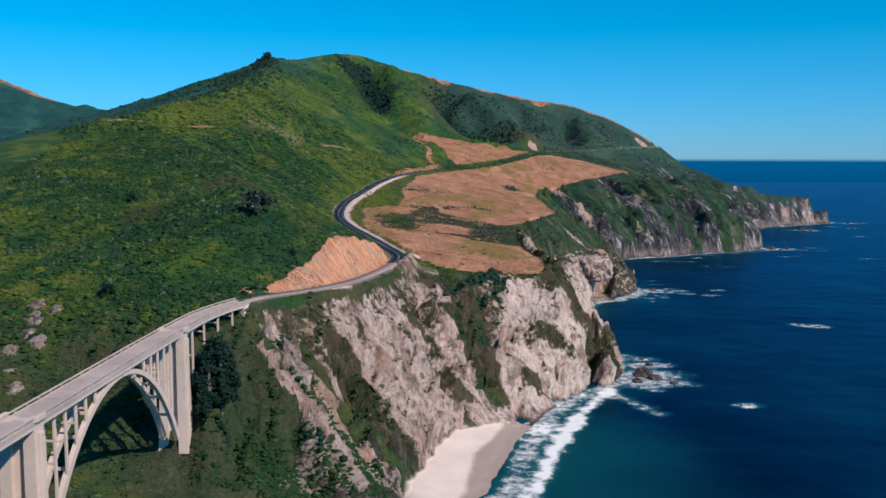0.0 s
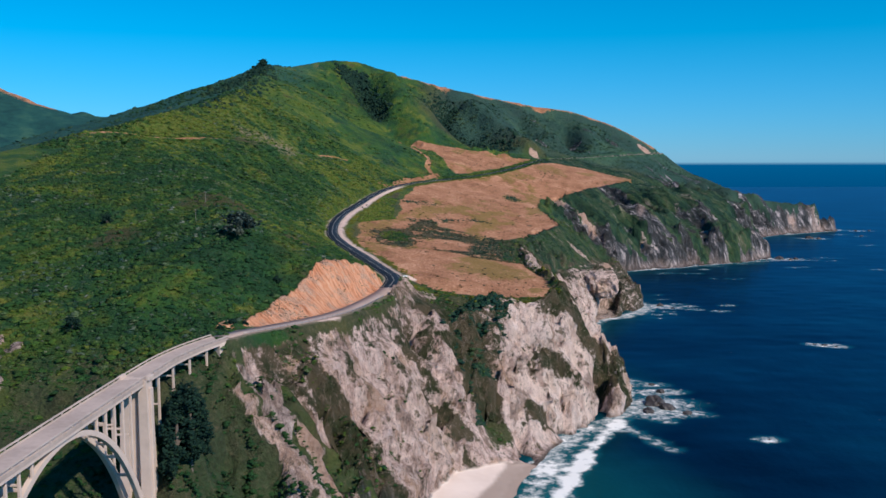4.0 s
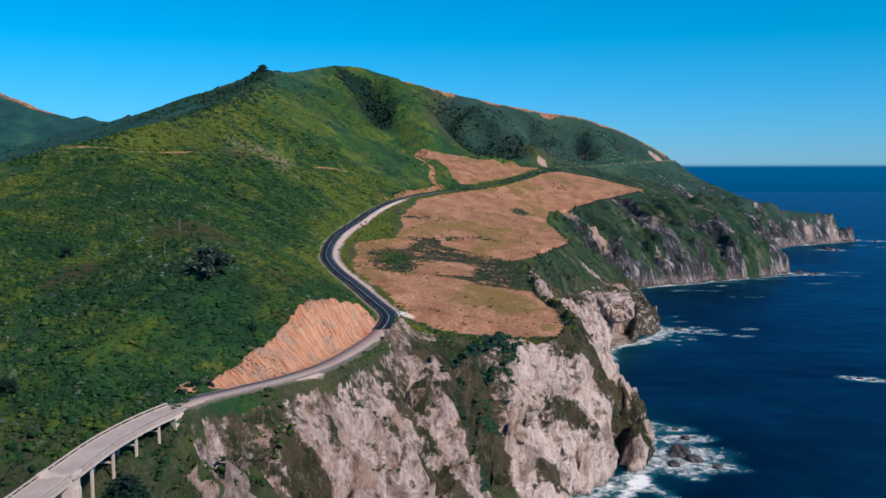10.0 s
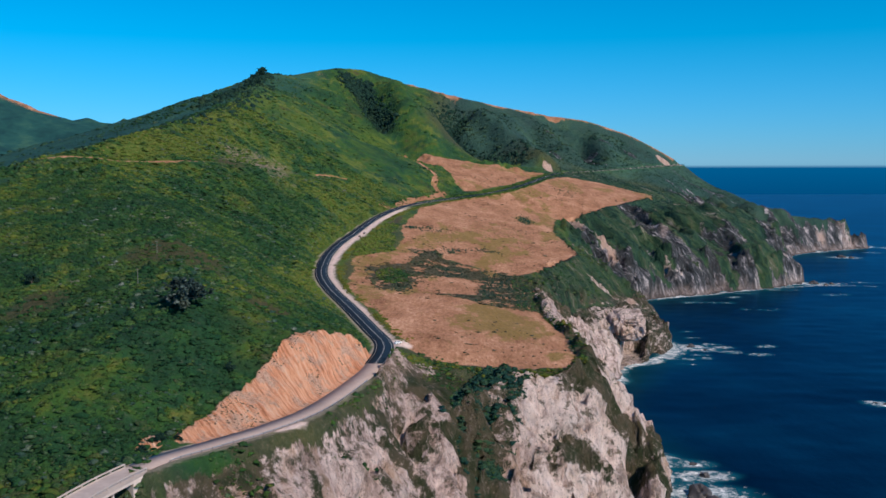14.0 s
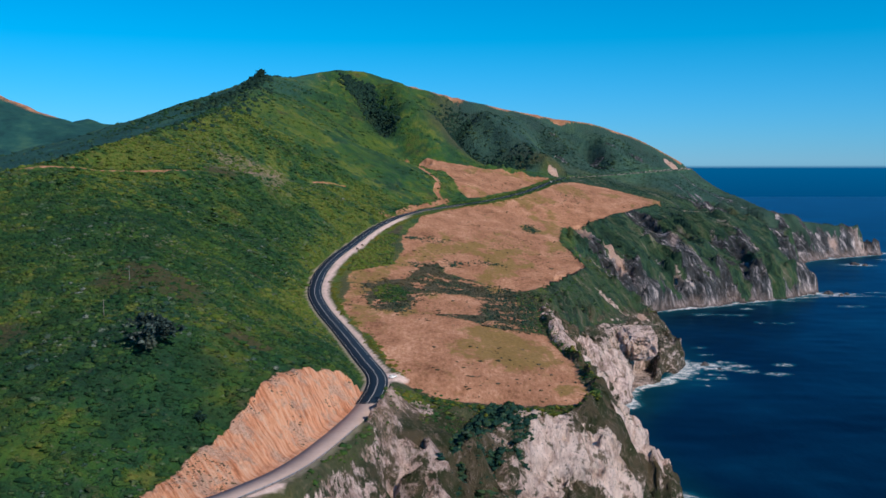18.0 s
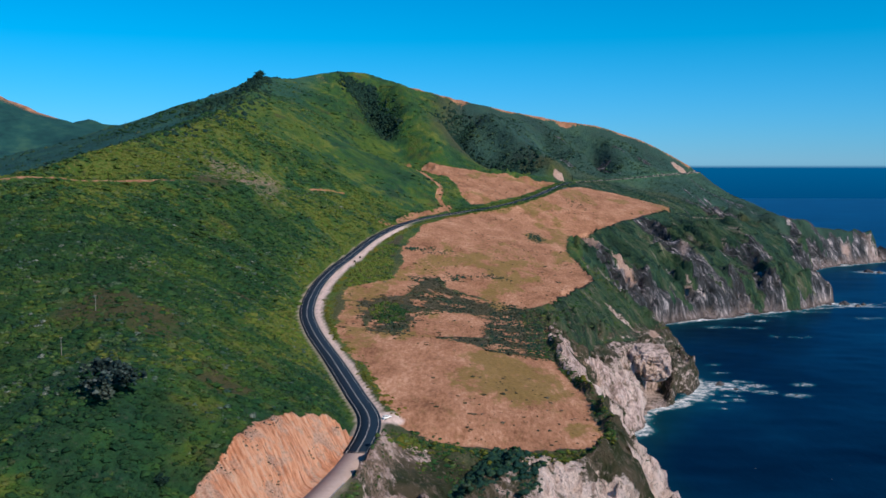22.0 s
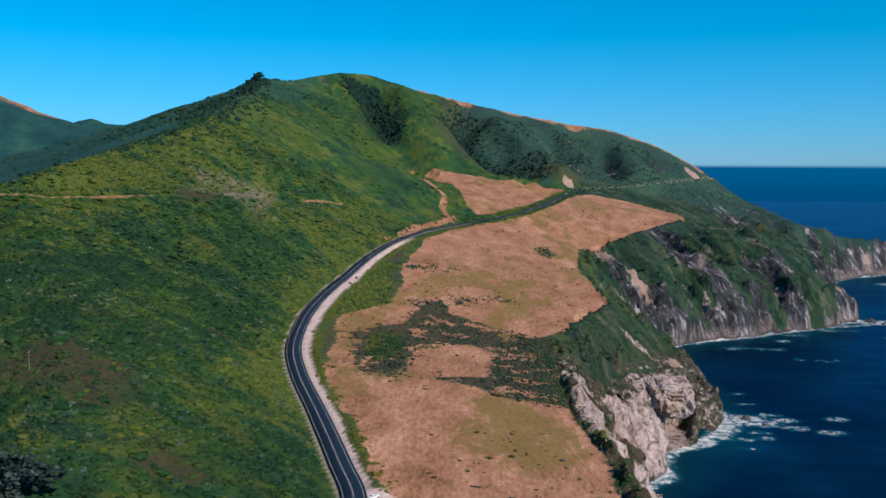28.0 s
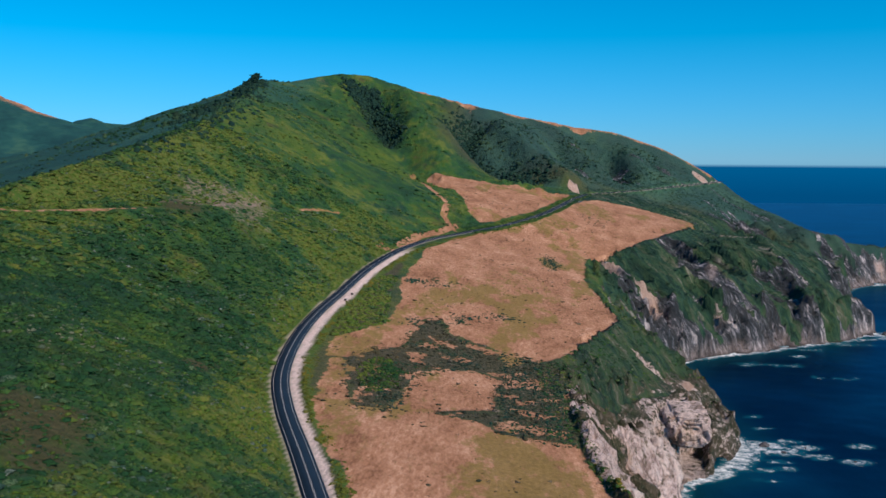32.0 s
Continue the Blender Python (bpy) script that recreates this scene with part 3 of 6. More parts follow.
    dry = mix(n, l, calc(n, l, "MULTIPLY", step(n, l, calc(n, l, "ADD", attribute(n, "olive"), calc(n, l, "MULTIPLY", calc(n, l, "SUBTRACT", noise_node(n, l, 0.15, 7.0, 0.75, (1.0, 0.45, 1.0)), 0.5), 3.0)), 0.35, 0.85), 0.85), dry, ramp(n, l, small, [(0.3, (0.115, 0.082, 0.020)), (0.7, (0.265, 0.175, 0.052))]))
    # rock, with streaks that run down the face
    streak = noise_node(n, l, 0.13, 7.0, 0.70, (1.0, 1.0, 0.12))
    veins = noise_node(n, l, 0.42, 8.0, 0.72, (1.0, 1.0, 0.3))
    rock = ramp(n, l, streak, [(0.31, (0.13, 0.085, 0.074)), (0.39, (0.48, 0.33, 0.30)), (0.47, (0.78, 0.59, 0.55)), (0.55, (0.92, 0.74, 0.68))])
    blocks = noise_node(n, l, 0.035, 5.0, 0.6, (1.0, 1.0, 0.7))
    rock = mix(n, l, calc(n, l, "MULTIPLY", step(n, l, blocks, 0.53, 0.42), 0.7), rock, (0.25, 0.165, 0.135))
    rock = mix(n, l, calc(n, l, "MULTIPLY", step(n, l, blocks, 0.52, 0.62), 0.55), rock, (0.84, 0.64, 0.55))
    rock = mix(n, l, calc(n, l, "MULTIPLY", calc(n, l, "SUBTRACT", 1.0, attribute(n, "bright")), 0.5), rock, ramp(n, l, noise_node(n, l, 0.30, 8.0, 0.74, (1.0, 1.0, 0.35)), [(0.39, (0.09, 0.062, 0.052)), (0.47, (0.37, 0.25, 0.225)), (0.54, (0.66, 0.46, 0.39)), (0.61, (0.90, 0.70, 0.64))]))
    # darkest chips and veins put the shade of crevices into the rock colour
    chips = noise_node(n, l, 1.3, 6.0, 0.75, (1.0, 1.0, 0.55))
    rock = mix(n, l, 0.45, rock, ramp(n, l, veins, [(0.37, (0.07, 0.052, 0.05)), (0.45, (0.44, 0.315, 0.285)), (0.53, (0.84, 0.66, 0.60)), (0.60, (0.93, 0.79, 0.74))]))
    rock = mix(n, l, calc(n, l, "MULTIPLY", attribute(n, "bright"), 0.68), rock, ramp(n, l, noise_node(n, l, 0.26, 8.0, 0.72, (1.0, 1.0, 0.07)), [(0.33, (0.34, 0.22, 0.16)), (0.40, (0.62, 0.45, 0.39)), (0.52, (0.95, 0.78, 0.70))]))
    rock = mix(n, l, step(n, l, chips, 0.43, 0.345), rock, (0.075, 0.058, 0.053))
    rock = mix(n, l, calc(n, l, "MULTIPLY", step(n, l, noise_node(n, l, 0.045, 6.0, 0.65, (1.0, 1.0, 0.25)), 0.53, 0.66), 0.55), rock, (0.46, 0.275, 0.16))
    # grey rock of the far headlands; its near-black streaks paint shaded cracks
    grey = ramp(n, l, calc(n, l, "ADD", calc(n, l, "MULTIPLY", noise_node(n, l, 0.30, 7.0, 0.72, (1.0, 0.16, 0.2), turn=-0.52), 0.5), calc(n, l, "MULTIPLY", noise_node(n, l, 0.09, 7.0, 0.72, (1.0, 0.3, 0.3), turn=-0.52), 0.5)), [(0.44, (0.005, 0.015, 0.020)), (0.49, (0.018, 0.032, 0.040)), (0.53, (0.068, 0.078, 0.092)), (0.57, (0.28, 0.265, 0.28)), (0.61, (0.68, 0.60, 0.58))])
    wash = noise_node(n, l, 0.075, 7.0, 0.7, (1.0, 1.0, 0.45))
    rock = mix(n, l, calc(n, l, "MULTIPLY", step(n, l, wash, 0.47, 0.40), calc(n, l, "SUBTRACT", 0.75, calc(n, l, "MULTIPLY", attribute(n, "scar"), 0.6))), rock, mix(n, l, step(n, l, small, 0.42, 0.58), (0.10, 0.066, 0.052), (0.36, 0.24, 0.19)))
    blot = noise_node(n, l, 0.17, 7.0, 0.72, (1.0, 1.0, 0.6))
    rock = mix(n, l, calc(n, l, "MULTIPLY", step(n, l, blot, 0.555, 0.63), 0.85), rock, mix(n, l, step(n, l, small, 0.4, 0.6), (0.045, 0.050, 0.022), (0.14, 0.105, 0.06)))
    moss = mix(n, l, step(n, l, mid, 0.40, 0.60), (0.032, 0.044, 0.018), (0.095, 0.078, 0.048))
    moss = mix(n, l, calc(n, l, "MULTIPLY", step(n, l, veins, 0.52, 0.62), 0.6), moss, (0.24, 0.185, 0.15))
    rock = mix(n, l, step(n, l, calc(n, l, "ADD", attribute(n, "moss"), calc(n, l, "MULTIPLY", calc(n, l, "SUBTRACT", noise_node(n, l, 0.22, 7.0, 0.75), 0.5), 2.6)), 0.40, 0.72), rock, moss)
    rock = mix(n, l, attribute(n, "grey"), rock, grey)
    rock = mix(n, l, calc(n, l, "MULTIPLY", step(n, l, calc(n, l, "ADD", attribute(n, "scar"), calc(n, l, "MULTIPLY", calc(n, l, "SUBTRACT", chips, 0.5), 1.6)), 0.25, 0.85), 0.8), rock, ramp(n, l, small, [(0.3, (0.34, 0.205, 0.15)), (0.7, (0.58, 0.40, 0.31))]))
    # raw orange cutting
    rill = noise_node(n, l, 0.85, 7.0, 0.70, (1.0, 0.09, 0.12), turn=-0.78)
    raw = ramp(n, l, rill, [(0.32, (0.42, 0.155, 0.075)), (0.43, (0.74, 0.300, 0.155)), (0.52, (0.90, 0.45, 0.265)), (0.62, (0.93, 0.57, 0.38))])
    raw = mix(n, l, calc(n, l, "MULTIPLY", step(n, l, noise_node(n, l, 0.10, 6.0, 0.7), 0.48, 0.60), 0.6), raw, ramp(n, l, noise_node(n, l, 1.1, 5.0, 0.72), [(0.36, (0.16, 0.105, 0.08)), (0.47, (0.52, 0.35, 0.27)), (0.62, (0.78, 0.55, 0.43))]))
    raw = mix(n, l, calc(n, l, "MULTIPLY", step(n, l, small, 0.60, 0.72), 0.6), raw, (0.22, 0.12, 0.065))
    pale = ramp(n, l, small, [(0.3, (0.62, 0.455, 0.39)), (0.7, (0.85, 0.67, 0.60))])
    sand = ramp(n, l, mid, [(0.3, (0.64, 0.53, 0.475)), (0.7, (0.74, 0.63, 0.575))])
    def ragged(name, breakup, reach=1.4):
        return step(n, l, calc(n, l, "ADD", attribute(n, name), calc(n, l, "MULTIPLY", calc(n, l, "SUBTRACT", breakup, 0.5), reach)), 0.38, 0.62)
    c = mix(n, l, ragged("dry", small), scrub, dry)
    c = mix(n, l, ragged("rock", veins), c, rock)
    c = mix(n, l, attribute(n, "pale"), c, pale)
    c = mix(n, l, ragged("raw", small), c, raw)
    c = mix(n, l, attribute(n, "sand"), c, sand)
    c = mix(n, l, attribute(n, "wet"), c, mix(n, l, attribute(n, "sand"), (0.05, 0.042, 0.04), (0.25, 0.19, 0.16)))
    soft = calc(n, l, "SUBTRACT", 1.0, calc(n, l, "MAXIMUM", attribute(n, "sand"), calc(n, l, "MULTIPLY", attribute(n, "dry"), 0.75)))
    l.new(c, b.inputs["Base Color"])
    b.inputs["Roughness"].default_value = 0.92
    b.inputs["Specular IOR Level"].default_value = 0.2
    rough = calc(n, l, "ADD", calc(n, l, "MULTIPLY", veins, 3.0), calc(n, l, "MULTIPLY", chips, 0.7))
    h = calc(n, l, "ADD", calc(n, l, "MULTIPLY", rough, calc(n, l, "ADD", attribute(n, "rock"), 0.15)), calc(n, l, "MULTIPLY", small, 1.8))
    h = calc(n, l, "ADD", h, calc(n, l, "MULTIPLY", calc(n, l, "MULTIPLY", ribs, attribute(n, "ribbed")), 7.0))
    h = calc(n, l, "ADD", h, calc(n, l, "MULTIPLY", calc(n, l, "MULTIPLY", rill, attribute(n, "raw")), 3.0))
    bump(n, l, b, calc(n, l, "MULTIPLY", h, soft), 1.0, 1.1)
    return m


def water_material():
    m, n, l, b = material("sea_water")
    big = noise_node(n, l, 0.006, 4.0)
    deep = ramp(n, l, big, [(0.38, (0.0001, 0.004, 0.014)), (0.52, (0.0002, 0.010, 0.029)), (0.66, (0.0004, 0.022, 0.052))])
    c = mix(n, l, attribute(n, "shallow"), deep, (0.002, 0.050, 0.062))
    lace = noise_node(n, l, 0.20, 10.0, 0.74, (0.8, 0.8, 1.0), turn=0.5)
    f = calc(n, l, "ADD", attribute(n, "foam"), calc(n, l, "MULTIPLY", calc(n, l, "SUBTRACT", lace, 0.5), 2.4))
    foam = calc(n, l, "ADD", calc(n, l, "MULTIPLY", step(n, l, f, 0.40, 0.62), 0.38), calc(n, l, "MULTIPLY", step(n, l, f, 0.58, 0.95), 0.62))
    c = mix(n, l, calc(n, l, "MULTIPLY", step(n, l, attribute(n, "foam"), 0.06, 0.45), 0.55), c, (0.006, 0.11, 0.14))
    c = mix(n, l, foam, c, (0.80, 0.82, 0.82))
    n.remove(b)
    body, gloss, both = n.new("ShaderNodeBsdfDiffuse"), n.new("ShaderNodeBsdfGlossy"), n.new("ShaderNodeMixShader")
    l.new(c, body.inputs["Color"])
    gloss.inputs["Roughness"].default_value = 0.28
    facing = n.new("ShaderNodeLayerWeight")
    facing.inputs["Blend"].default_value = 0.19
    share = n.new("ShaderNodeMapRange")
    share.inputs["To Min"].default_value, share.inputs["To Max"].default_value = 0.002, 0.46
    l.new(facing.outputs["Fresnel"], share.inputs["Value"])
    l.new(calc(n, l, "MULTIPLY", share.outputs["Result"], calc(n, l, "SUBTRACT", 1.0, foam)), both.inputs["Fac"])
    gloss.inputs["Color"].default_value = (0.20, 0.74, 1.0, 1)
    l.new(body.outputs[0], both.inputs[1])
    l.new(gloss.outputs[0], both.inputs[2])
    l.new(both.outputs[0], n["Material Output"].inputs["Surface"])
    waves = calc(n, l, "ADD", calc(n, l, "MULTIPLY", noise_node(n, l, 0.03, 3.0, 0.5, (1.0, 0.45, 1)), 3.0), calc(n, l, "ADD", calc(n, l, "MULTIPLY", noise_node(n, l, 0.25, 4.0), 0.5), calc(n, l, "MULTIPLY", foam, 0.4)))
    for shader in (body, gloss):
        bump(n, l, shader, waves, 0.6, 1.0)
    return m


LANDM = land_material()
WATERM = water_material()
ASPHALT = plain("asphalt", (0.010, 0.024, 0.042), 0.92, 0.8, 0.22)
ASPHALT.node_tree.nodes["Principled BSDF"].inputs["Specular IOR Level"].default_value = 0.12
APPROACH = plain("bleached_asphalt", (0.36, 0.275, 0.245), 0.88, 0.6, 0.16)
OLD_DECK = plain("worn_concrete_deck", (0.42, 0.34, 0.305), 0.85, 0.5, 0.22)
LINE = plain("road_paint", (0.50, 0.46, 0.42), 0.7, 1.2, 0.2)
PARAPET = plain("weathered_concrete", (0.47, 0.39, 0.35), 0.88, 0.5, 0.18)
CONCRETE = plain("pale_concrete", (0.57, 0.465, 0.41), 0.85, 0.35, 0.14)


# ---- meshes ----
def mesh_of(name, verts, faces, mat, smooth_faces=False):
    me = bpy.data.meshes.new(name)
    verts, faces = np.asarray(verts, np.float32), np.asarray(faces, np.int32)
    k = faces.shape[1]
    me.vertices.add(len(verts))
    me.vertices.foreach_set("co", verts.ravel())
    me.loops.add(faces.size)
    me.loops.foreach_set("vertex_index", faces.ravel())
    me.polygons.add(len(faces))
    me.polygons.foreach_set("loop_start", np.arange(0, faces.size, k, dtype=np.int32))
    me.polygons.foreach_set("loop_total", np.full(len(faces), k, dtype=np.int32))
    if smooth_faces:
        me.polygons.foreach_set("use_smooth", np.ones(len(faces), bool))
    me.update(calc_edges=True)
    me.materials.append(mat)
    return me


def give(me, name, values):
    a = me.attributes.new(name, "FLOAT", "POINT")
    a.data.foreach_set("value", np.asarray(values, np.float32).ravel())


def axis(stops):
    """Coordinates whose spacing runs from stop to stop: (place, spacing)."""
    out, p = [], stops[0][0]
    pos, gap = [s[0] for s in stops], [s[1] for s in stops]
    while p < pos[-1]:
        out.append(p)
        p += float(np.interp(p, pos, gap))
    return np.array(out + [pos[-1]])


def sheet(xs, ys):
    gx, gy = np.meshgrid(xs, ys)
    nx, ny = len(xs), len(ys)
    i = (np.arange(ny - 1)[:, None] * nx + np.arange(nx - 1)[None]).ravel()
    return gx.ravel(), gy.ravel(), np.stack([i, i + 1, i + 1 + nx, i + nx], 1)




# ---- the ground ----
def build_ground():
    xs = axis([(-3200, 90), (-2600, 36), (-1200, 30), (-500, 9), (-330, 4.2), (-120, 2.4), (-95, 1.7), (105, 1.7), (190, 3.2), (480, 4.5), (800, 7), (1000, 40)])
    ys = axis([(-400, 60), (150, 20), (320, 4), (375, 1.7), (610, 1.9), (700, 2.8), (1000, 3.0), (1500, 4.8), (2000, 8), (2300, 10), (2700, 30), (3800, 32), (4900, 90)])
    x, y, faces = sheet(xs, ys)
    z = height(x, y)
    # crags lean and break up sideways too
    nx, ny = len(xs), len(ys)
    s = steepness(x, y)
    e = 2.0
    gx, gy = (bare_height(x + e, y) - bare_height(x - e, y)) / (2 * e), (bare_height(x, y + e) - bare_height(x, y - e)) / (2 * e)
    crag = smooth(0.55, 1.1, s) * smooth(0, 12, z) * smooth(8, 20, road_near(x, y)[0]) * (0.2 + 0.8 * smooth(76, 58, z))
    push = crag * (1 - 0.75 * smooth(1700, 1850, y)) * (3.4 * (1 - 2 * np.abs(vnoise(x / 12, y / 12, z / 40, 21))) + 2.8 * (1 - 2 * np.abs(vnoise(x / 5, y / 5, z / 15, 22))) + 1.5 * vnoise(x / 2.4, y / 2.4, z / 5, 23) + 1.6 * vnoise(x / 20, y / 20, z / 6, 24))
    far = smooth(900, 1500, y)
    px, py = x - gx / (s + 1e-6) * push * (1 - 0.3 * far), y - gy / (s + 1e-6) * push * (1 - 0.3 * far)
    keep = ~((z[faces].max(1) < -2.5))
    me = mesh_of("ground", np.stack([px, py, z], 1), faces[keep], LANDM)
    dr, _ = road_near(x, y)
    wob = 7 * fbm(x, y, 26.0, 4, 31) + 2.5 * vnoise(x / 3.1, y / 3.1, None, 32)
    dry = np.zeros(len(x))
    for poly in (FRONT_FIELD, MID_FIELD, UPPER_FIELD):
        ring = poly + poly[:1]
        d, _ = away(ring, x, y)
        d = np.where(inside(poly, x, y), d, -d)
        dry = np.maximum(dry, smooth(-1.0, 1.8, d + 0.55 * wob + 1.2 * fbm(x, y, 55.0, 2, 33)))
    # dry grass between the bushes of the gully
    gaps = smooth(-0.02, -0.22, fbm(x, y, 13.0, 3, 107)) * inside(GULLY, x, y)
    dry = np.maximum(dry, 0.75 * gaps)
    # bare crests and the beaten ground by the farm track
    crest, _ = away(RIDGE[17:], x, y)
    dry = np.maximum(dry, 0.8 * smooth(19, 4, crest + 1.3 * wob + 18 * fbm(x, y, 60.0, 3, 34)) * smooth(2000, 2040, y))
    for path, wide in (([(-150, 1750), (-105, 1552), (-76, 1487), (-78, 1430), (-63, 1400)], 3.6), ([(-60, 1420), (-99, 1330), (-112, 1262)], 4.5), ([(-116, 1236), (-128, 1222), (-126, 1244)], 2.5)):
        pd, _ = away(path, x, y)
        dry = np.maximum(dry, smooth(wide + 1.5, wide - 0.5, pd))
    dry = np.maximum(dry, 0.75 * smooth(58, 20, away(FAR_CREST, x, y)[0] + 1.5 * wob) * smooth(-1670, -1720, x))
    left_crest, _ = away(RIDGE[4:7], x, y)
    dry = np.maximum(dry, 0.3 * smooth(12, 4, left_crest + wob))
    dry = np.maximum(dry, 0.5 * smooth(4.5, 1.5, np.abs(x - shoulder_x(y) - 3) + 0.7 * wob) * smooth(900, 940, y) * smooth(1230, 1180, y))
    dry = np.maximum(dry, 0.35 * smooth(26, 6, np.hypot((x + 340) * 0.8, y - 1976) + wob))
    trk, _ = away(FARM_TRACK, x, y)
    dry = np.maximum(dry, 0.8 * smooth(2.2, 0.9, trk + 0.2 * wob) * np.maximum(smooth(965, 945, y), smooth(1210, 1225, y)))
    sd, _ = away(SCREE + SCREE[:1], x, y)
    scree = 0.66 * smooth(-14, 18, np.where(inside(SCREE, x, y), sd, -sd) + 3.0 * wob)
    cutbank, _ = away([(-262, 985), (-247, 1015), (-240, 1090), (-235, 1178)], x, y)
    scree = np.maximum(scree, smooth(5, 2, cutbank + 0.5 * wob))
    # green strips beside the upper road and a fold of scrub in the upper pasture
    strip_y = smooth(1385, 1420, y) * smooth(5.0, 6.0, dr) * smooth(15.5, 13.0, dr + 0.35 * wob)
    fd, _ = away(FOLD + FOLD[:1], x, y)
    fold = smooth(-1.5, 2.0, np.where(inside(FOLD, x, y), fd, -fd) + 0.9 * wob)
    dry = dry * (1 - np.maximum(strip_y, fold))
    rock = smooth(0.52, 0.78, s + 0.14 * fbm(x, y, 22.0, 4, 41)) * smooth(83, 74, z + 0.7 * wob)
    rock = np.where((y > 1950) & (x < 500) | ((x < -128) & (y > 380)) | ((x < -100) & (y < 400)), 0, rock)
    rock = np.maximum(rock, smooth(11, 4, z + 0.4 * wob) * (dry < 0.5) * (x > -60))
    rock = np.where((x < -28) & (y < 396 + 3 * vnoise(x / 7, y / 7, None, 43)), 0.75 * smooth(0.10, 0.30, fbm(0.75 * x + 0.6 * y, 0.4 * (0.6 * x - 0.75 * y), 13.0, 4, 46)) * (x > -100) * (y > 325), rock)
    low_bluff = smooth(-28, -34, x) * smooth(400, 394, y)
    h3 = (y > 1120) & (y < 2150) & (x > 100)
    u3, v3 = 0.87 * x + 0.5 * y, -0.5 * x + 0.87 * y
    runs = fbm(u3, v3 * 0.28, 24.0, 4, 44)
    rock = np.where(h3, smooth(-0.10, 0.25, 1.5 * runs + np.interp(z, [0, 12, 40, 75, 100], [0.80, 0.40, 0.16, -0.18, -0.52])), rock)
    rock = np.where((y > 880) & (y < 1130), rock * (1 - 0.65 * smooth(40, 52, z + 0.9 * wob)), rock)
    rock = np.maximum(rock, 0.9 * smooth(16, 6, np.hypot((x - 120) * 0.9, (y - 1372) / 2.5) + wob) + 0.8 * smooth(15, 5, np.hypot(x - 150, (y - 1335) / 1.8) + wob))
    brow = [(-38, 582), (-26, 574), (-2, 580), (0, 560), (-18, 540), (-38, 545)]
    bw, _ = away(brow + brow[:1], x, y)
    rock = np.maximum(rock, 0.9 * smooth(-1, 3, np.where(inside(brow, x, y), bw, -bw) + 0.7 * wob))
    rock = np.minimum(rock, 1) * (dry < 0.6)
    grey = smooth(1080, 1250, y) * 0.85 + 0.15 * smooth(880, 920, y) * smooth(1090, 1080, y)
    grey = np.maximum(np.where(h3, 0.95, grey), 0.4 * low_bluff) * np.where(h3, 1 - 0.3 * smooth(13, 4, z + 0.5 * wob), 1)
    gul, _ = away([(2, 513), (-6, 530), (-12, 552), (-14, 578)], x, y)
    band, _ = away([(-78, 420), (-66, 412), (-46, 400)], x, y)
    moss = smooth(0.04, 0.38, 0.85 * fbm(x, y + 0.6 * z, 30.0, 4, 51) + 0.12 * fbm(x, y, 6.0, 2, 52) + 0.95 * smooth(15, 7, gul) + 0.5 * smooth(12, 5, band))
    h2 = (y > 880) & (y < 1130)
    gd, _ = away(GULCH + GULCH[:1], x, y)
    moss = np.maximum(moss, 0.68 * smooth(-1.5, 3.5, np.where(inside(GULCH, x, y), gd, -gd) + 0.7 * wob))
    moss = np.maximum(moss, 0.5 * smooth(64, 74, z + 0.9 * wob) * (y < 600) * (x < -5))
    moss = np.where(h2, np.maximum(moss * 0.5, smooth(34, 46, z + 1.1 * wob)), moss)
    moss = np.where(h2, np.maximum(moss, 0.72 * smooth(126, 138, x + 1.2 * wob)), moss)
    moss = np.where(h3, moss * 0.3, moss)
    moss = np.maximum(moss, smooth(60, 66, z + 0.6 * wob) * smooth(30, 40, x) * (y < 700))
    ledge = [(-99, 404), (-83, 420), (-69, 438), (-73, 428), (-82, 412), (-70, 408), (-50, 418), (-34, 412), (-42, 402), (-65, 403), (-85, 393)]
    lg, _ = away(ledge + ledge[:1], x, y)
    moss = np.maximum(moss, 0.75 * smooth(-2, 3, np.where(inside(ledge, x, y), lg, -lg) + 0.6 * wob))
    for mx, my, mr in MOSS_SPOTS:
        moss = np.maximum(moss, 0.72 * smooth(mr + 2, mr * 0.4, np.hypot(x - mx, y - my) + 0.5 * wob))
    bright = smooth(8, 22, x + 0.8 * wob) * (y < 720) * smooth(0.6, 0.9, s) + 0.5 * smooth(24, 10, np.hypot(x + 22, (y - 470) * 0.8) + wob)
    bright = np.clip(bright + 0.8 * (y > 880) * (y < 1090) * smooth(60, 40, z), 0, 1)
    rust = np.zeros(len(x))
    for rx, ry, rr in RUST:
        rust = np.maximum(rust, 0.9 * smooth(rr, rr * 0.3, np.hypot(x - rx, (y - ry) * 0.7) + 1.5 * wob))
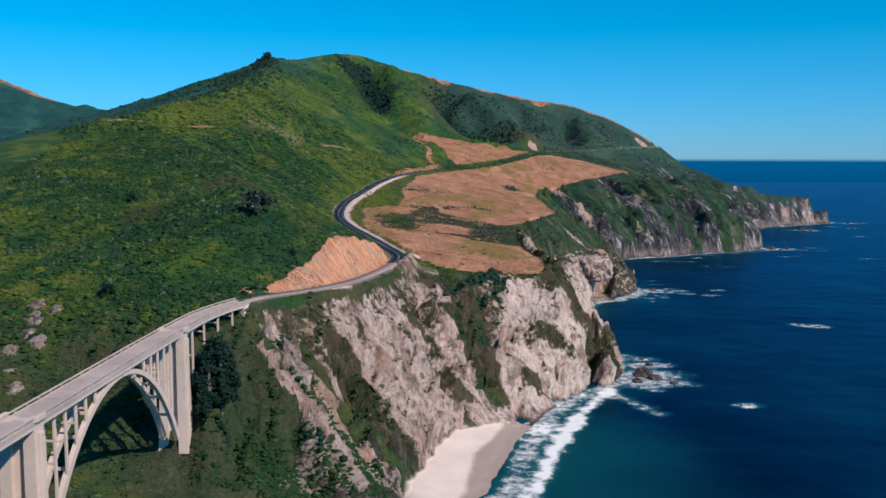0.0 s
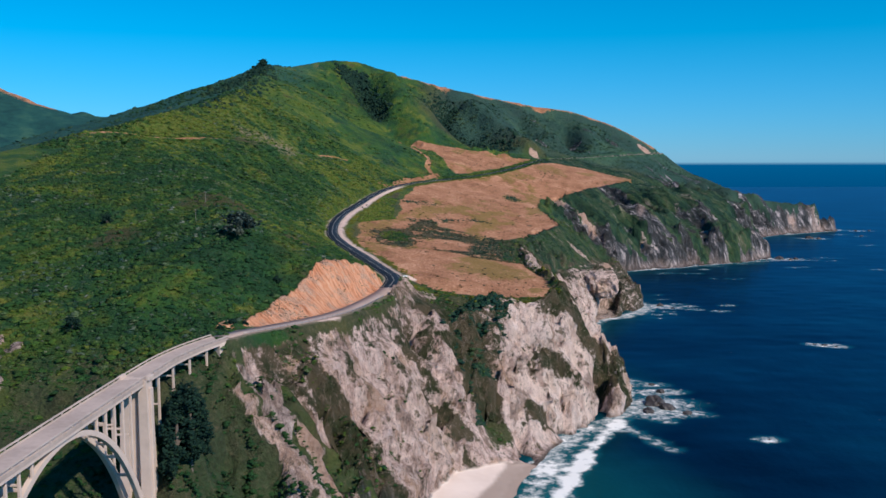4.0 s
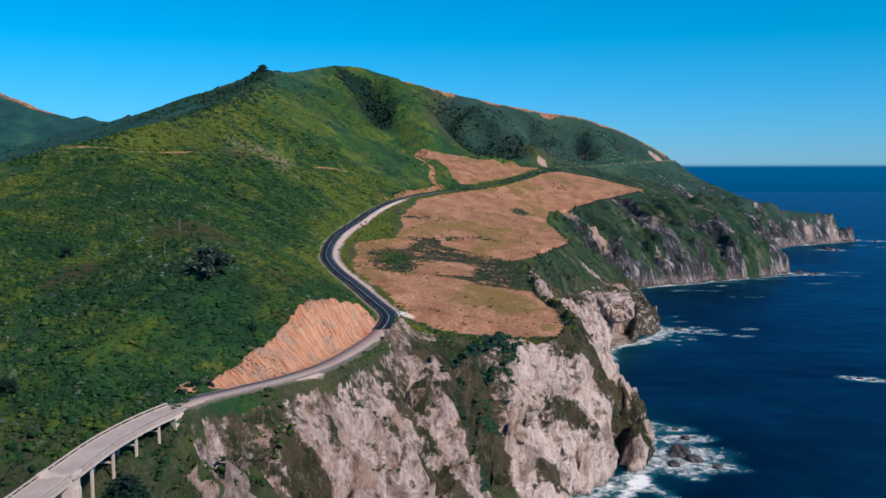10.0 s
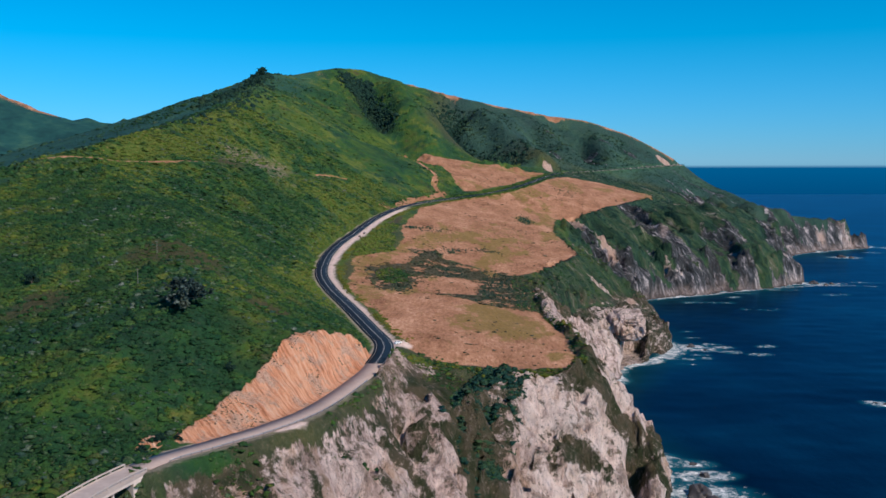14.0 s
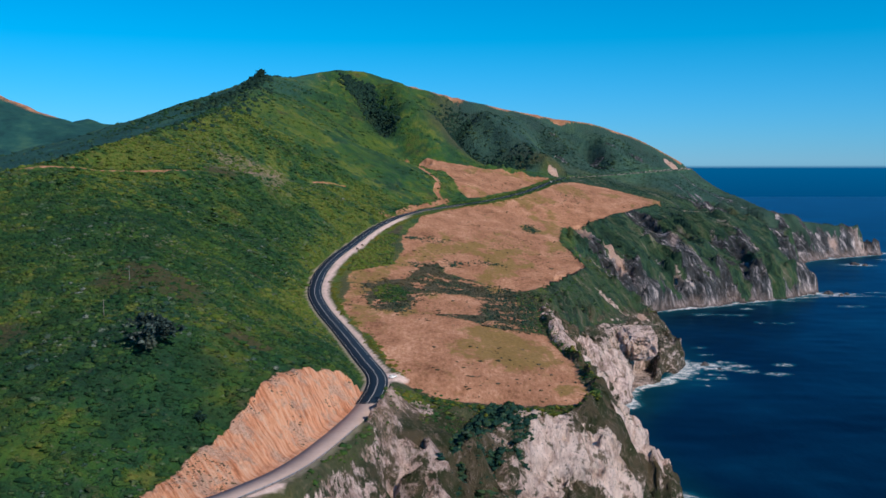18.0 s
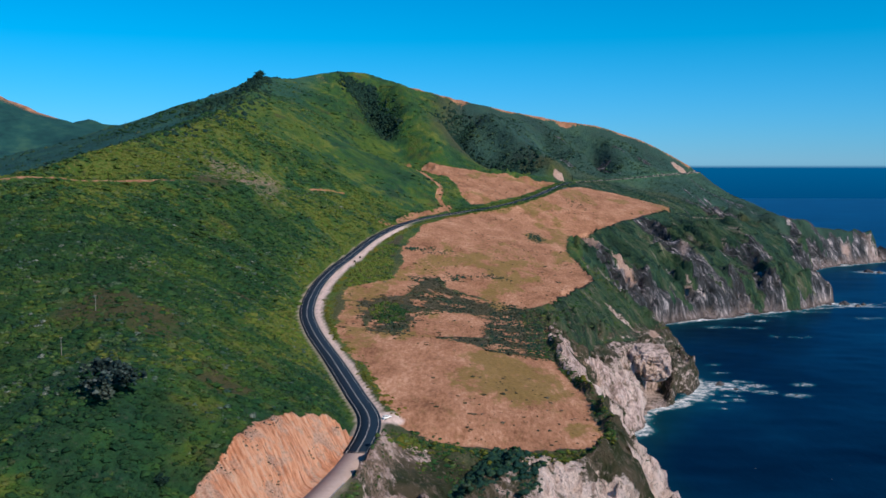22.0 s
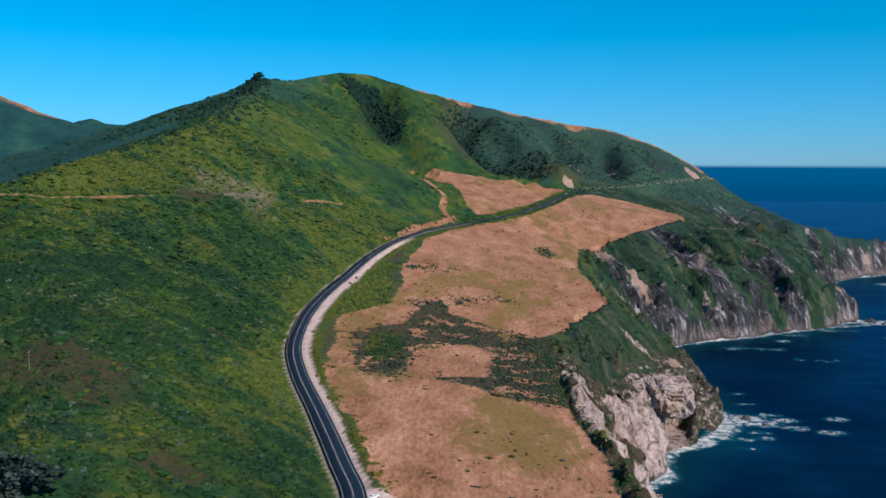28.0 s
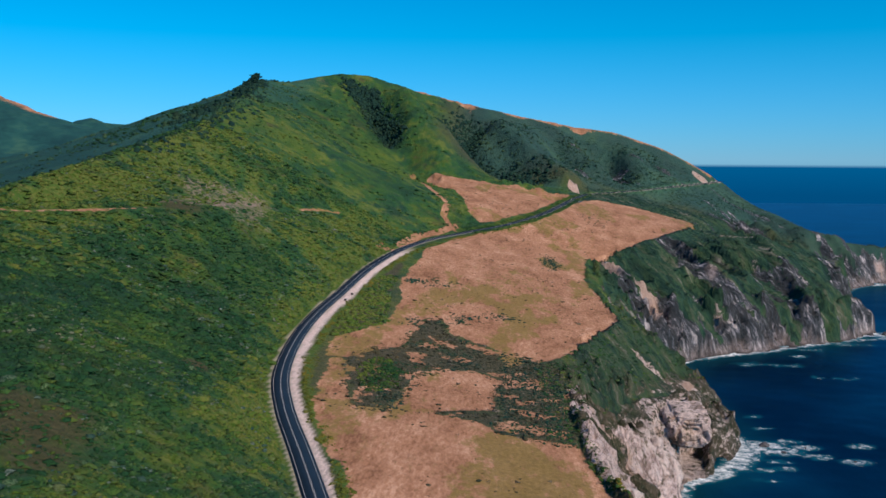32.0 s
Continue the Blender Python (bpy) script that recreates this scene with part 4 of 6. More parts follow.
    scar = np.clip(smooth(14, 5, np.hypot((x - 118) * 0.9, (y - 1370) / 2.5) + 0.7 * wob) + smooth(13, 5, np.hypot(x - 150, (y - 1335) / 1.8) + 0.7 * wob) + 0.5 * smooth(9, 3, np.hypot(x - 240, (y - 1366) * 0.8) + 0.4 * wob)
                   + smooth(26, 9, np.hypot(x - 390, (y - 2198)) + wob) + smooth(14, 5, np.hypot(x - 112, (y - 1868) * 0.7) + 0.7 * wob)
                   + 0.6 * smooth(2.8, 0.8, away(CREST, x, y)[0] + 0.45 * wob) + smooth(5.5, 2, away(CHUTE, x, y)[0] + 0.45 * wob)
                   + 0.55 * smooth(6, 2, away([(99, 1024), (110, 1012), (118, 1006)], x, y)[0] + 0.6 * wob) + smooth(7, 2, np.hypot(x - 138, y - 1016) + 0.4 * wob)
                   + 0.45 * smooth(9, 3, np.hypot(x - 250, (y - 1448) * 0.6) + 0.5 * wob) + 0.5 * smooth(9, 4, away([(300, 1622), (345, 1618)], x, y)[0] * 0.8 + 0.6 * wob) + 0.3 * smooth(24, 10, np.hypot(x - 716, (y - 1984) * 0.8) + wob) + 0.6 * smooth(9, 3, np.hypot(x - 656, (y - 1963) * 0.8) + 0.7 * wob) + 0.4 * smooth(9, 3, np.hypot(x - 318, (y - 1514) * 0.6) + 0.5 * wob) + smooth(12, 5, away([(118, 1362), (143, 1400), (157, 1345), (158, 1285)], x, y)[0] + 0.5 * wob), 0, 1)
    moss, grey, rock = moss * (1 - scar), grey * (1 - scar), np.maximum(rock, scar)
    bare_knoll = slot(x, y, (-44.5, 527), (-41.5, 562), 8.0)
    moss = np.maximum(moss, 0.62 * smooth(12, 6, away(CLIFF[:5], x, y)[0] + 0.5 * wob) * smooth(416, 424, y))
    scar = np.maximum(scar, 0.5 * smooth(0.3, 0.7, bare_knoll))
    moss = np.maximum(moss, 0.42 * smooth(0.1, 0.6, bare_knoll))
    rock = np.maximum(rock, smooth(0.25, 0.5, bare_knoll + 0.02 * wob) * smooth(5.2, 6.5, dr))
    east = x > np.interp(y, road_line[:, 1], road_line[:, 0])
    raw = smooth(-1.2, 0.8, x - brow_x(y) + 0.3 * wob) * (dr > 4) * smooth(424, 430, y) * smooth(573, 569, y) * (x < np.interp(y, road_line[:, 1], road_line[:, 0]) - 3)
    pal = smooth(np.interp(y, [600, 700, 900, 1000], [8.2, 9.4, 13.0, 13.5]), np.interp(y, [600, 700, 900, 1000], [6.6, 7.6, 10.5, 11.0]), dr + 0.22 * wob) * smooth(5.2, 6.2, dr) * (x > np.interp(y, road_line[:, 1], road_line[:, 0])) * smooth(595, 615, y) * smooth(1260, 1200, y)
    pal = np.maximum(pal, smooth(7.0, 5.6, dr) * np.where(east, np.where(y < 560, 0.25, 0.6), 0.55 * smooth(6.4, 5.8, dr + 0.1 * wob)))
    lay, _ = away([(-73, 444), (-67, 452)], x, y)
    pal = np.maximum(pal, smooth(7.5, 5.0, np.hypot(x + 45.5, (y - 596) * 0.8) + 0.3 * wob))
    pal = np.maximum(pal, smooth(3.4, 2.4, lay + 0.1 * wob) * (z > 81.8))
    raw = np.maximum(raw, smooth(5.5, 3.0, np.hypot(x + 109.5, (y - 422) * 0.8) + 0.3 * wob) * (dr > 4.6) * ~east)
    out_d = outcrop_near(x, y)
    rock = np.maximum(rock, 0.85 * smooth(1.15, 0.7, out_d + 0.05 * wob))
    grey = np.maximum(grey, 0.45 * smooth(1.5, 0.9, out_d))
    chute, _ = away([(-62, 450), (-50, 438), (-44, 432)], x, y)
    scar = np.maximum(scar, 0.7 * smooth(3.5, 1.5, chute + 0.25 * wob))
    sand = smooth(5.4, 4.5, z) * inside([(-36, 355), (-33, 395), (-27, 440), (-18, 470), (5, 482), (24, 494), (50, 480), (30, 380)], x, y)
    sand = np.maximum(sand, smooth(7, 4, z) * inside([(85, 880), (100, 925), (125, 940), (150, 920), (110, 850)], x, y))
    sand = sand * smooth(0.5, 0.3, s)
    wet = np.maximum(smooth(1.5, 0.7, z + 0.06 * wob), 0.9 * (sand > 0.5) * smooth(-1.5, 1.5, x - np.interp(y, [380, 398, 437, 475, 495], [-5, -5, -2, 11, 17]) + 0.15 * wob)) * 0.85 * (z > -5)
    lush = smooth(0.1, 0.5, fbm(x, y, 120.0, 3, 61)) * smooth(0.9, 0.4, s) * smooth(2700, 2400, y) * smooth(-90, -110, x) * smooth(430, 470, y)
    edge_in = np.interp(y, [600, 700, 900, 1000], [7.8, 9.0, 12.5, 13.0])
    verge = smooth(0, 1.5, dr - edge_in + 0.3 * wob) * smooth(7.5, 4.0, dr - edge_in + 0.4 * wob) * east * smooth(585, 600, y) * smooth(1420, 1330, y)
    roadside = verge
    verge = verge * smooth(-0.35, 0.15, fbm(x, y, 14.0, 3, 66))
    dry = dry * (1 - 0.8 * verge)
    lush = np.maximum(np.maximum(lush, 0.6 * roadside), 0.8 * strip_y)
    lush = np.maximum(lush, 0.9 * (~east) * smooth(9.0, 6.5, dr + 0.3 * wob) * smooth(570, 600, y) * smooth(1450, 1350, y))
    lush = np.maximum(lush, smooth(-340, -380, x) * smooth(500, 700, y) * smooth(2100, 1700, y) * 0.25)
    brush = np.zeros(len(x))
    for poly in (GULLY, NOOK):
        bd, _ = away(poly + poly[:1], x, y)
        brush = np.maximum(brush, smooth(-1, 2, np.where(inside(poly, x, y), bd, -bd) + 0.4 * wob))
    seaward = (x > np.interp(y, road_line[:, 1], road_line[:, 0]) + 6) & (y > 420) & (y < 1900)
    brush = np.maximum(brush * (dry < 0.6), np.where(y > 880, 0.35, 0.6) * seaward * smooth(1160, 1060, y) + 0.15 * seaward)
    brush = np.maximum(brush, 0.7 * smooth(1820, 1900, y) * smooth(-150, -90, x) * (dry < 0.5))
    brush = np.maximum(brush, (0.55 + 0.35 * fbm(x, y, 18.0, 3, 83)) * smooth(410, 398, y))
    brush = brush * (1 - np.maximum(roadside, strip_y))
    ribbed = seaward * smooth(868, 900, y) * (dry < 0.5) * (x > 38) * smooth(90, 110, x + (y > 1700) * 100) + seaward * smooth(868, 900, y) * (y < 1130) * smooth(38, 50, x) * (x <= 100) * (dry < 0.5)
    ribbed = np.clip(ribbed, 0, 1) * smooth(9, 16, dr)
    # full haze tint on the farthest mountains, a share on nearer teal slopes
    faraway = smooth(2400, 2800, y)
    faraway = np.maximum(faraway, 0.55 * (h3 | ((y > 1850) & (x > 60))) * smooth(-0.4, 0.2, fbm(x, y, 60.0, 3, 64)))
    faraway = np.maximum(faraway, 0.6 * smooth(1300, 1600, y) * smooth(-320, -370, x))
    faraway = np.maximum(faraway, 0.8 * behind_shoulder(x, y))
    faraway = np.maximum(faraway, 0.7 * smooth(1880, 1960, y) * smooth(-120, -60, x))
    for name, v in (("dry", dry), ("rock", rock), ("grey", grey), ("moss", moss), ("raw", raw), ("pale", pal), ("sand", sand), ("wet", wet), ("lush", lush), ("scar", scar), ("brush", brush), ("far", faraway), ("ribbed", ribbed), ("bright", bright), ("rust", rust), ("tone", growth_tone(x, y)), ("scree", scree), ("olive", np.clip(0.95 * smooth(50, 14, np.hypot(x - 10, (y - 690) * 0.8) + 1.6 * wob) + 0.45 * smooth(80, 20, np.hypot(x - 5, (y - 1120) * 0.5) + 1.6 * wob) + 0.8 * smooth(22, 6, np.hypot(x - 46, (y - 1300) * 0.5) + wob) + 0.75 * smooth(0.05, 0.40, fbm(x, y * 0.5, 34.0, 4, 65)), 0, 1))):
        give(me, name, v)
    ob = new("ground", me)
    tagged(ob, "rugged coastal land of green scrub, tan pasture and pale cliffs", "ground", kind="structure")
    return ob


ground = build_ground()


# ---- the sea ----
ROCKS = [(113, 611, 9), (118, 600, 6), (128, 588, 4), (122, 640, 4), (289, 797, 3.2), (297, 792, 2.2), (282, 801, 2), (162, 538, 1.2), (642, 1819, 9), (655, 1805, 6), (222, 997, 1.6), (247, 968, 1.8), (264, 1004, 1.2), (466, 1455, 8),
         (478, 1440, 5), (490, 1452, 5), (760, 1865, 4), (800, 1990, 5), (830, 1995, 4), (193, 1000, 5), (203, 985, 3), (120, 660, 3), (105, 592, 5), (445, 1452, 5)]


def build_sea():
    xs = axis([(-200, 120), (0, 5), (300, 6), (600, 14), (1000, 30), (2500, 90), (4500, 200)])
    ys = axis([(-400, 90), (330, 20), (370, 4.0), (1050, 5), (1500, 9), (2100, 16), (2600, 60), (4950, 150)])
    x, y, faces = sheet(xs, ys)
    d, where = away(COAST, x, y)
    land = inside(LAND, x, y)
    foam = smooth(11, 1.5, d + 6 * fbm(x, y, 40.0, 3, 71)) * np.interp(y, [900, 1150], [0.62, 0.85])
    surf = [(20, 368), (25, 395), (31, 418), (38, 451), (53, 491), (62, 522), (75, 551), (86, 574)]
    wash = inside(surf + [(60, 556), (40, 518), (24, 500), (20, 455), (8, 393), (0, 350)], x, y)
    crest, _ = away(surf, x, y)
    foam = np.maximum(foam, wash * (0.40 + 0.42 * fbm(x, y, 22.0, 3, 72) + 0.22 * smooth(14, 3, d)))
    foam = np.maximum(foam, smooth(7.5, 1.5, crest + 4 * fbm(x, y, 20.0, 4, 75)) * (1.15 + 0.35 * fbm(x, y, 12.0, 2, 78)))
    tail, _ = away([(83, 560), (90, 547), (98, 531), (105, 517)], x, y)
    foam = np.maximum(foam, smooth(9, 1, tail + 5 * fbm(x, y, 10.0, 3, 70)) * 0.62)
    cd, _ = away([(100, 905), (128, 925), (165, 955), (186, 1000)], x, y)
    foam = np.maximum(foam, smooth(14, 4, cd + 5 * fbm(x, y, 30.0, 3, 73)) * 0.62)
    for run in ([(98, 590), (112, 571)], [(104, 660), (108, 672)], [(105, 640), (118, 630)], [(185, 1005), (198, 996)], [(215, 1300), (300, 1350), (400, 1412), (470, 1440), (540, 1430)], [(590, 1880), (650, 1925), (775, 2005), (830, 2010)]):
        rd, _ = away(run, x, y)
        foam = np.maximum(foam, smooth(11, 1, rd + 6 * fbm(x, y, 18.0, 3, 76)) * 0.55)
    for rx, ry, wide in ((204, 1079, 9), (212, 1012, 10), (224, 977, 7), (176, 984, 12), (168, 928, 10), (195, 963, 6), (325, 1222, 10), (292, 1274, 13), (252, 1279, 14), (206, 1044, 7), (251, 1330, 15), (340, 1358, 16), (399, 1390, 18), (454, 1347, 16), (547, 1468, 17), (320, 1225, 8), (730, 1905, 26), (697, 1677, 20), (563, 1321, 16), (316, 1322, 14), (196, 950, 7), (172, 945, 8)):
        foam = np.maximum(foam, smooth(wide, wide * 0.15, np.hypot((x - rx) * 0.55, (y - ry) * 1.1) + 11 * fbm(x, y, 14.0, 4, 77)) * 0.46)
    fleck, _ = away([(157, 539), (161, 532)], x, y)
    foam = np.maximum(foam, 0.9 * smooth(3.2, 1.0, fleck))
    for rx, ry, rr in ROCKS:
        foam = np.maximum(foam, smooth(rr * 2.6 + 9, rr, np.hypot((x - rx) * 0.7, (y - ry) * 1.2) + 4 * fbm(x, y, 16.0, 3, 74)) * 0.62)
    shallow = np.maximum(smooth(112, 12, np.hypot((x - 35) * 1.1, (y - 430) * 0.75) + 20 * fbm(x, y, 40.0, 3, 79)), 0.35 * smooth(45, 8, d))
    z = 0.22 * vnoise(x / 22, y / 14, None, 81) + 0.1 * vnoise(x / 7, y / 5, None, 82)
    z = np.where(y > 2500, 0, z)
    deep_in = land & (d > 30)
    keep = ~deep_in[faces].all(1)
    me = mesh_of("sea", np.stack([x, y, z], 1), faces[keep], WATERM, True)
    give(me, "foam", foam)
    give(me, "shallow", shallow)
    return tagged(new("sea", me), "deep blue ocean with white surf along the rocks", "sea", kind="structure")


sea = build_sea()


# ---- building kit ----
def part(name, bm, mat, parent=None, label="", at=None):
    me = bpy.data.meshes.new(name)
    bm.to_mesh(me)
    bm.free()
    me.materials.append(mat)
    ob = new(name, me)
    if at is not None:
        ob.matrix_basis = at
    if parent is not None:
        ob.parent = parent
    if label:
        tagged(ob, label)
    return ob


def box_into(bm, centre, size, turn=0.0, bevel=0.0):
    r = bmesh.ops.create_cube(bm, size=1.0, matrix=Matrix.Translation(centre) @ Matrix.Rotation(turn, 4, "Z") @ Matrix.Diagonal((*size, 1)))
    if bevel:
        es = list({e for v in r["verts"] for e in v.link_edges})
        bmesh.ops.bevel(bm, geom=es, offset=bevel, segments=1, affect="EDGES")


def box(centre, size, turn=0.0, bevel=0.0):
    bm = bmesh.new()
    box_into(bm, centre, size, turn, bevel)
    return bm


def ribbon(line, left, right, lift, thick=0.0):
    """A strip along a line of (x, y, z), from left to right metres beside it."""
    a, b = shifted(line, left), shifted(line, right)
    n = len(line)
    v = [(*p[:2], p[2] + lift) for p in a] + [(*p[:2], p[2] + lift) for p in b]
    f = [(i, i + n, i + n + 1, i + 1) for i in range(n - 1)]
    if thick:
        v += [(*p[:2], p[2] + lift - thick) for p in a] + [(*p[:2], p[2] + lift - thick) for p in b]
        f += [(i + 2 * n, i + 2 * n + 1, i + 3 * n + 1, i + 3 * n) for i in range(n - 1)]
        f += [(i, i + 1, i + 1 + 2 * n, i + 2 * n) for i in range(n - 1)] + [(i + n, i + 3 * n, i + 3 * n + 1, i + n + 1) for i in range(n - 1)]
        f += [(0, 2 * n, 3 * n, n), (n - 1, 2 * n - 1, 4 * n - 1, 3 * n - 1)]
    return v, f


def strip(name, line, left, right, lift, mat, thick=0.0):
    v, f = ribbon(line, left, right, lift, thick)
    return new(name, mesh_of(name, v, f, mat))


# ---- the road ----
dark_road = road_line[(road_line[:, 1] >= 548)]
pale_road = road_line[(road_line[:, 1] >= 400.5) & (road_line[:, 1] <= 550)]
road = tagged(strip("road", dark_road, -4.9, 4.9, 0.0, ASPHALT, 0.3), "two-lane dark asphalt coast highway winding along the hillside", "road", kind="structure")
road_old = tagged(strip("road_approach", pale_road, -4.3, 4.3, 0.0, APPROACH, 0.3), "sun-bleached grey highway approach below the orange cutting", "road", kind="structure")
far_road = tagged(strip("far_road", bench_line, -4.0, 4.0, 0.1, ASPHALT, 0.3), "distant highway bench rounding the headland", "road", kind="structure")
for k, off in enumerate((-3.75, 3.75)):
    tagged(strip("edge_line", dark_road, off - 0.07, off + 0.07, 0.02, LINE), "white painted edge line", "road marking", kind="structure")
for off in (-0.17, 0.17):
    tagged(strip("centre_line", dark_road, off - 0.06, off + 0.06, 0.02, LINE), "pale double centre line", "road marking", kind="structure")


# ---- the bridge ----
BX, DECK, Y0, Y1 = -114.3, 84.0, 221.0, 324.0
bridge = new("arch_bridge")
bridge.location = (BX, 272.5, 0)
tagged(bridge, "tall open-spandrel concrete arch bridge spanning a deep canyon", "bridge")
bpy.context.view_layer.update()
inv = Matrix.Translation((-BX, -272.5, 0))


def bpart(name, bm, mat=None, label="", parent=None):
    bmesh.ops.transform(bm, matrix=inv, verts=bm.verts)
    return part(name, bm, mat or CONCRETE, parent or bridge, label)


deck_line = road_line[(road_line[:, 1] >= 150) & (road_line[:, 1] <= 401)]


def deck_bm(left, right, lift, thick):
    v, f = ribbon(deck_line, left, right, lift, thick)
    bm = bmesh.new()
    vs = [bm.verts.new(p) for p in v]
    for q in f:
        bm.faces.new([vs[i] for i in q])
    return bm


bpart("deck", deck_bm(-4.4, 4.4, 0.0, 1.1), OLD_DECK, "worn grey roadway deck")
for sgn, nm in ((-1, "parapet"), (1, "parapet")):
    bpart(nm, deck_bm(sgn * 4.2 - 0.2, sgn * 4.2 + 0.2, 1.05, 0.35), PARAPET, "weathered concrete railing")
    bpart("kerb", deck_bm(sgn * 3.8 - 0.25, sgn * 3.8 + 0.25, 0.2, 0.25), PARAPET)
for side in (-1, 1):
    bpart("edge_girder", deck_bm(side * 4.0 - 0.3, side * 4.0 + 0.3, -1.0, 1.0))


def road_x(y):
    return float(np.interp(y, road_line[:, 1], road_line[:, 0]))


def arch_z(y):
    u = (y - 272.5) / 51.5
    return 81.3 - 36.3 * (0.82 * u * u + 0.18 * u ** 4)


def arch_rib(x):
    bm = bmesh.new()
    n = 40
    rows = []
    for k in range(n + 1):
        y = Y0 + (Y1 - Y0) * k / n
        z = arch_z(y)
        h = 1.5 + 1.1 * abs((y - 272.5) / 51.5) ** 2
        dy = (y + 0.5) - (y - 0.5)
        g = (arch_z(y + 0.5) - arch_z(y - 0.5)) / dy
        ln = math.hypot(1, g)
        up = (-g / ln, 1 / ln)
        rows.append([bm.verts.new((x + sx * 0.7, y + up[0] * sh * h / 2, z + up[1] * sh * h / 2)) for sx, sh in ((-1, -1), (1, -1), (1, 1), (-1, 1))])
    for a, b in zip(rows, rows[1:]):
        for q in range(4):
            bm.faces.new((a[q], a[(q + 1) % 4], b[(q + 1) % 4], b[q]))
    bm.faces.new(rows[0])
    bm.faces.new(rows[-1][::-1])
    return bm


for side in (-1, 1):
    bpart("arch_rib", arch_rib(BX + side * 2.6), None, "sweeping concrete arch rib")
for k in range(1, 14):
    y = Y0 + (Y1 - Y0) * k / 14
    if abs(y - 272.5) > 12:
        bpart("arch_strut", box((BX, y, arch_z(y)), (4.6, 0.7, 0.9), 0, 0.08))
for k in range(1, 16):
    y = Y0 + (Y1 - Y0) * k / 16
    top, low = DECK - 1.0, arch_z(y)
    if top - low > 4.6:
        for side in (-1, 1):
            bpart("spandrel_column", box((BX + side * 3.0, y, (top + low) / 2), (0.75, 0.75, top - low), 0, 0.08))
        if top - low > 9:
            bpart("column_tie", box((BX, y, (top + low) / 2), (5.4, 0.5, 0.6), 0, 0.05))
    bpart("floor_beam", box((BX, y, DECK - 1.45), (7.8, 0.6, 0.9), 0, 0.05))


PYLON = ((0.0, 11.4, 8.0), (10.0, 10.6, 7.2), (42.0, 9.4, 5.8), (62.8, 8.9, 5.0))     # height over the foot, width, depth


def tapered(y, foot, left, right, deep):
    """A tapering shaft between two shares of the pylon's half width, deep as a share of its depth."""
    bm = bmesh.new()
    rows = []
    top = DECK + 0.05 - foot
    for h, wx, wy in PYLON:
        z = foot + h * top / 62.8
        rows.append([bm.verts.new((BX + (left if sx < 0 else right) * wx / 2, y + sy * deep * wy / 2, z)) for sx, sy in ((-1, -1), (1, -1), (1, 1), (-1, 1))])
    for a, b in zip(rows, rows[1:]):
        for q in range(4):
            bm.faces.new((a[q], a[(q + 1) % 4], b[(q + 1) % 4], b[q]))
    bm.faces.new(rows[0][::-1])
    bm.faces.new(rows[-1])
    return bm


for y, foot in ((216.5, 20.0), (330.5, 38.0)):
    for side, (a, b) in ((-1, (-1.0, -0.36)), (1, (0.36, 1.0))):
        bpart("pylon_leg", tapered(y, foot, a, b, 1.0), None, "massive tapering concrete pylon leg")
        bpart("buttress", box((BX + side * 4.95, y, (foot + DECK - 3) / 2), (1.0, 2.4, DECK - 3 - foot), 0, 0.15))
        bpart("balcony", box((BX + side * 4.7, y, DECK + 0.45), (1.2, 4.6, 1.4), 0, 0.1))
    bpart("recessed_wall", tapered(y, foot, -0.36, 0.36, 0.45), None, "recessed wall between the pylon legs")
for y in (345, 359, 373, 386):
    x = road_x(y)
    g = float(height(x, y)) - 2
    for side in (-1, 1):
        bpart("trestle_column", box((x + side * 3.0, y, (DECK - 1 + g) / 2), (0.8, 0.8, DECK - 1 - g), 0, 0.08))
    bpart("trestle_beam", box((x, y, DECK - 1.5), (7.6, 0.7, 1.0), 0, 0.05))
    bpart("trestle_tie", box((x, y, (DECK + g) / 2), (5.4, 0.5, 0.6), 0, 0.05))
for y in (166, 181, 198):
    for side in (-1, 1):
        g = float(height(BX, y)) - 2
        bpart("trestle_column", box((BX + side * 3.0, y, (DECK - 1 + g) / 2), (0.8, 0.8, DECK - 1 - g), 0, 0.08))
bpart("abutment", box((road_x(397) + 0.2, 397, DECK - 4.2), (8.8, 5.0, 6.4), -0.42, 0.15), None, "solid concrete end block")


# ---- plants ----
def lump_shapes(kinds, level, seed):
    """Rough leafy lumps on the unit ball: arrays of corners, and one list of triangles."""
    bm = bmesh.new()
    bmesh.ops.create_icosphere(bm, subdivisions=level, radius=1.0)
    base = np.array([v.co[:] for v in bm.verts])
    bm.verts.ensure_lookup_table()
    tris = np.array([[v.index for v in f.verts] for f in bm.faces])
    tris = tris[base[tris][..., 2].min(1) > (-0.95 if level == 0 else -0.55)]
    bm.free()
    rng = np.random.default_rng(seed)
    out = []
    for _ in range(kinds):
        r = 1 + 0.46 * rng.standard_normal(len(base)).clip(-1.6, 1.6)
        k = base * r[:, None]
        k[:, 2] = np.where(k[:, 2] < 0, k[:, 2] * 0.5, k[:, 2])
        out.append(k)
    return out, tris


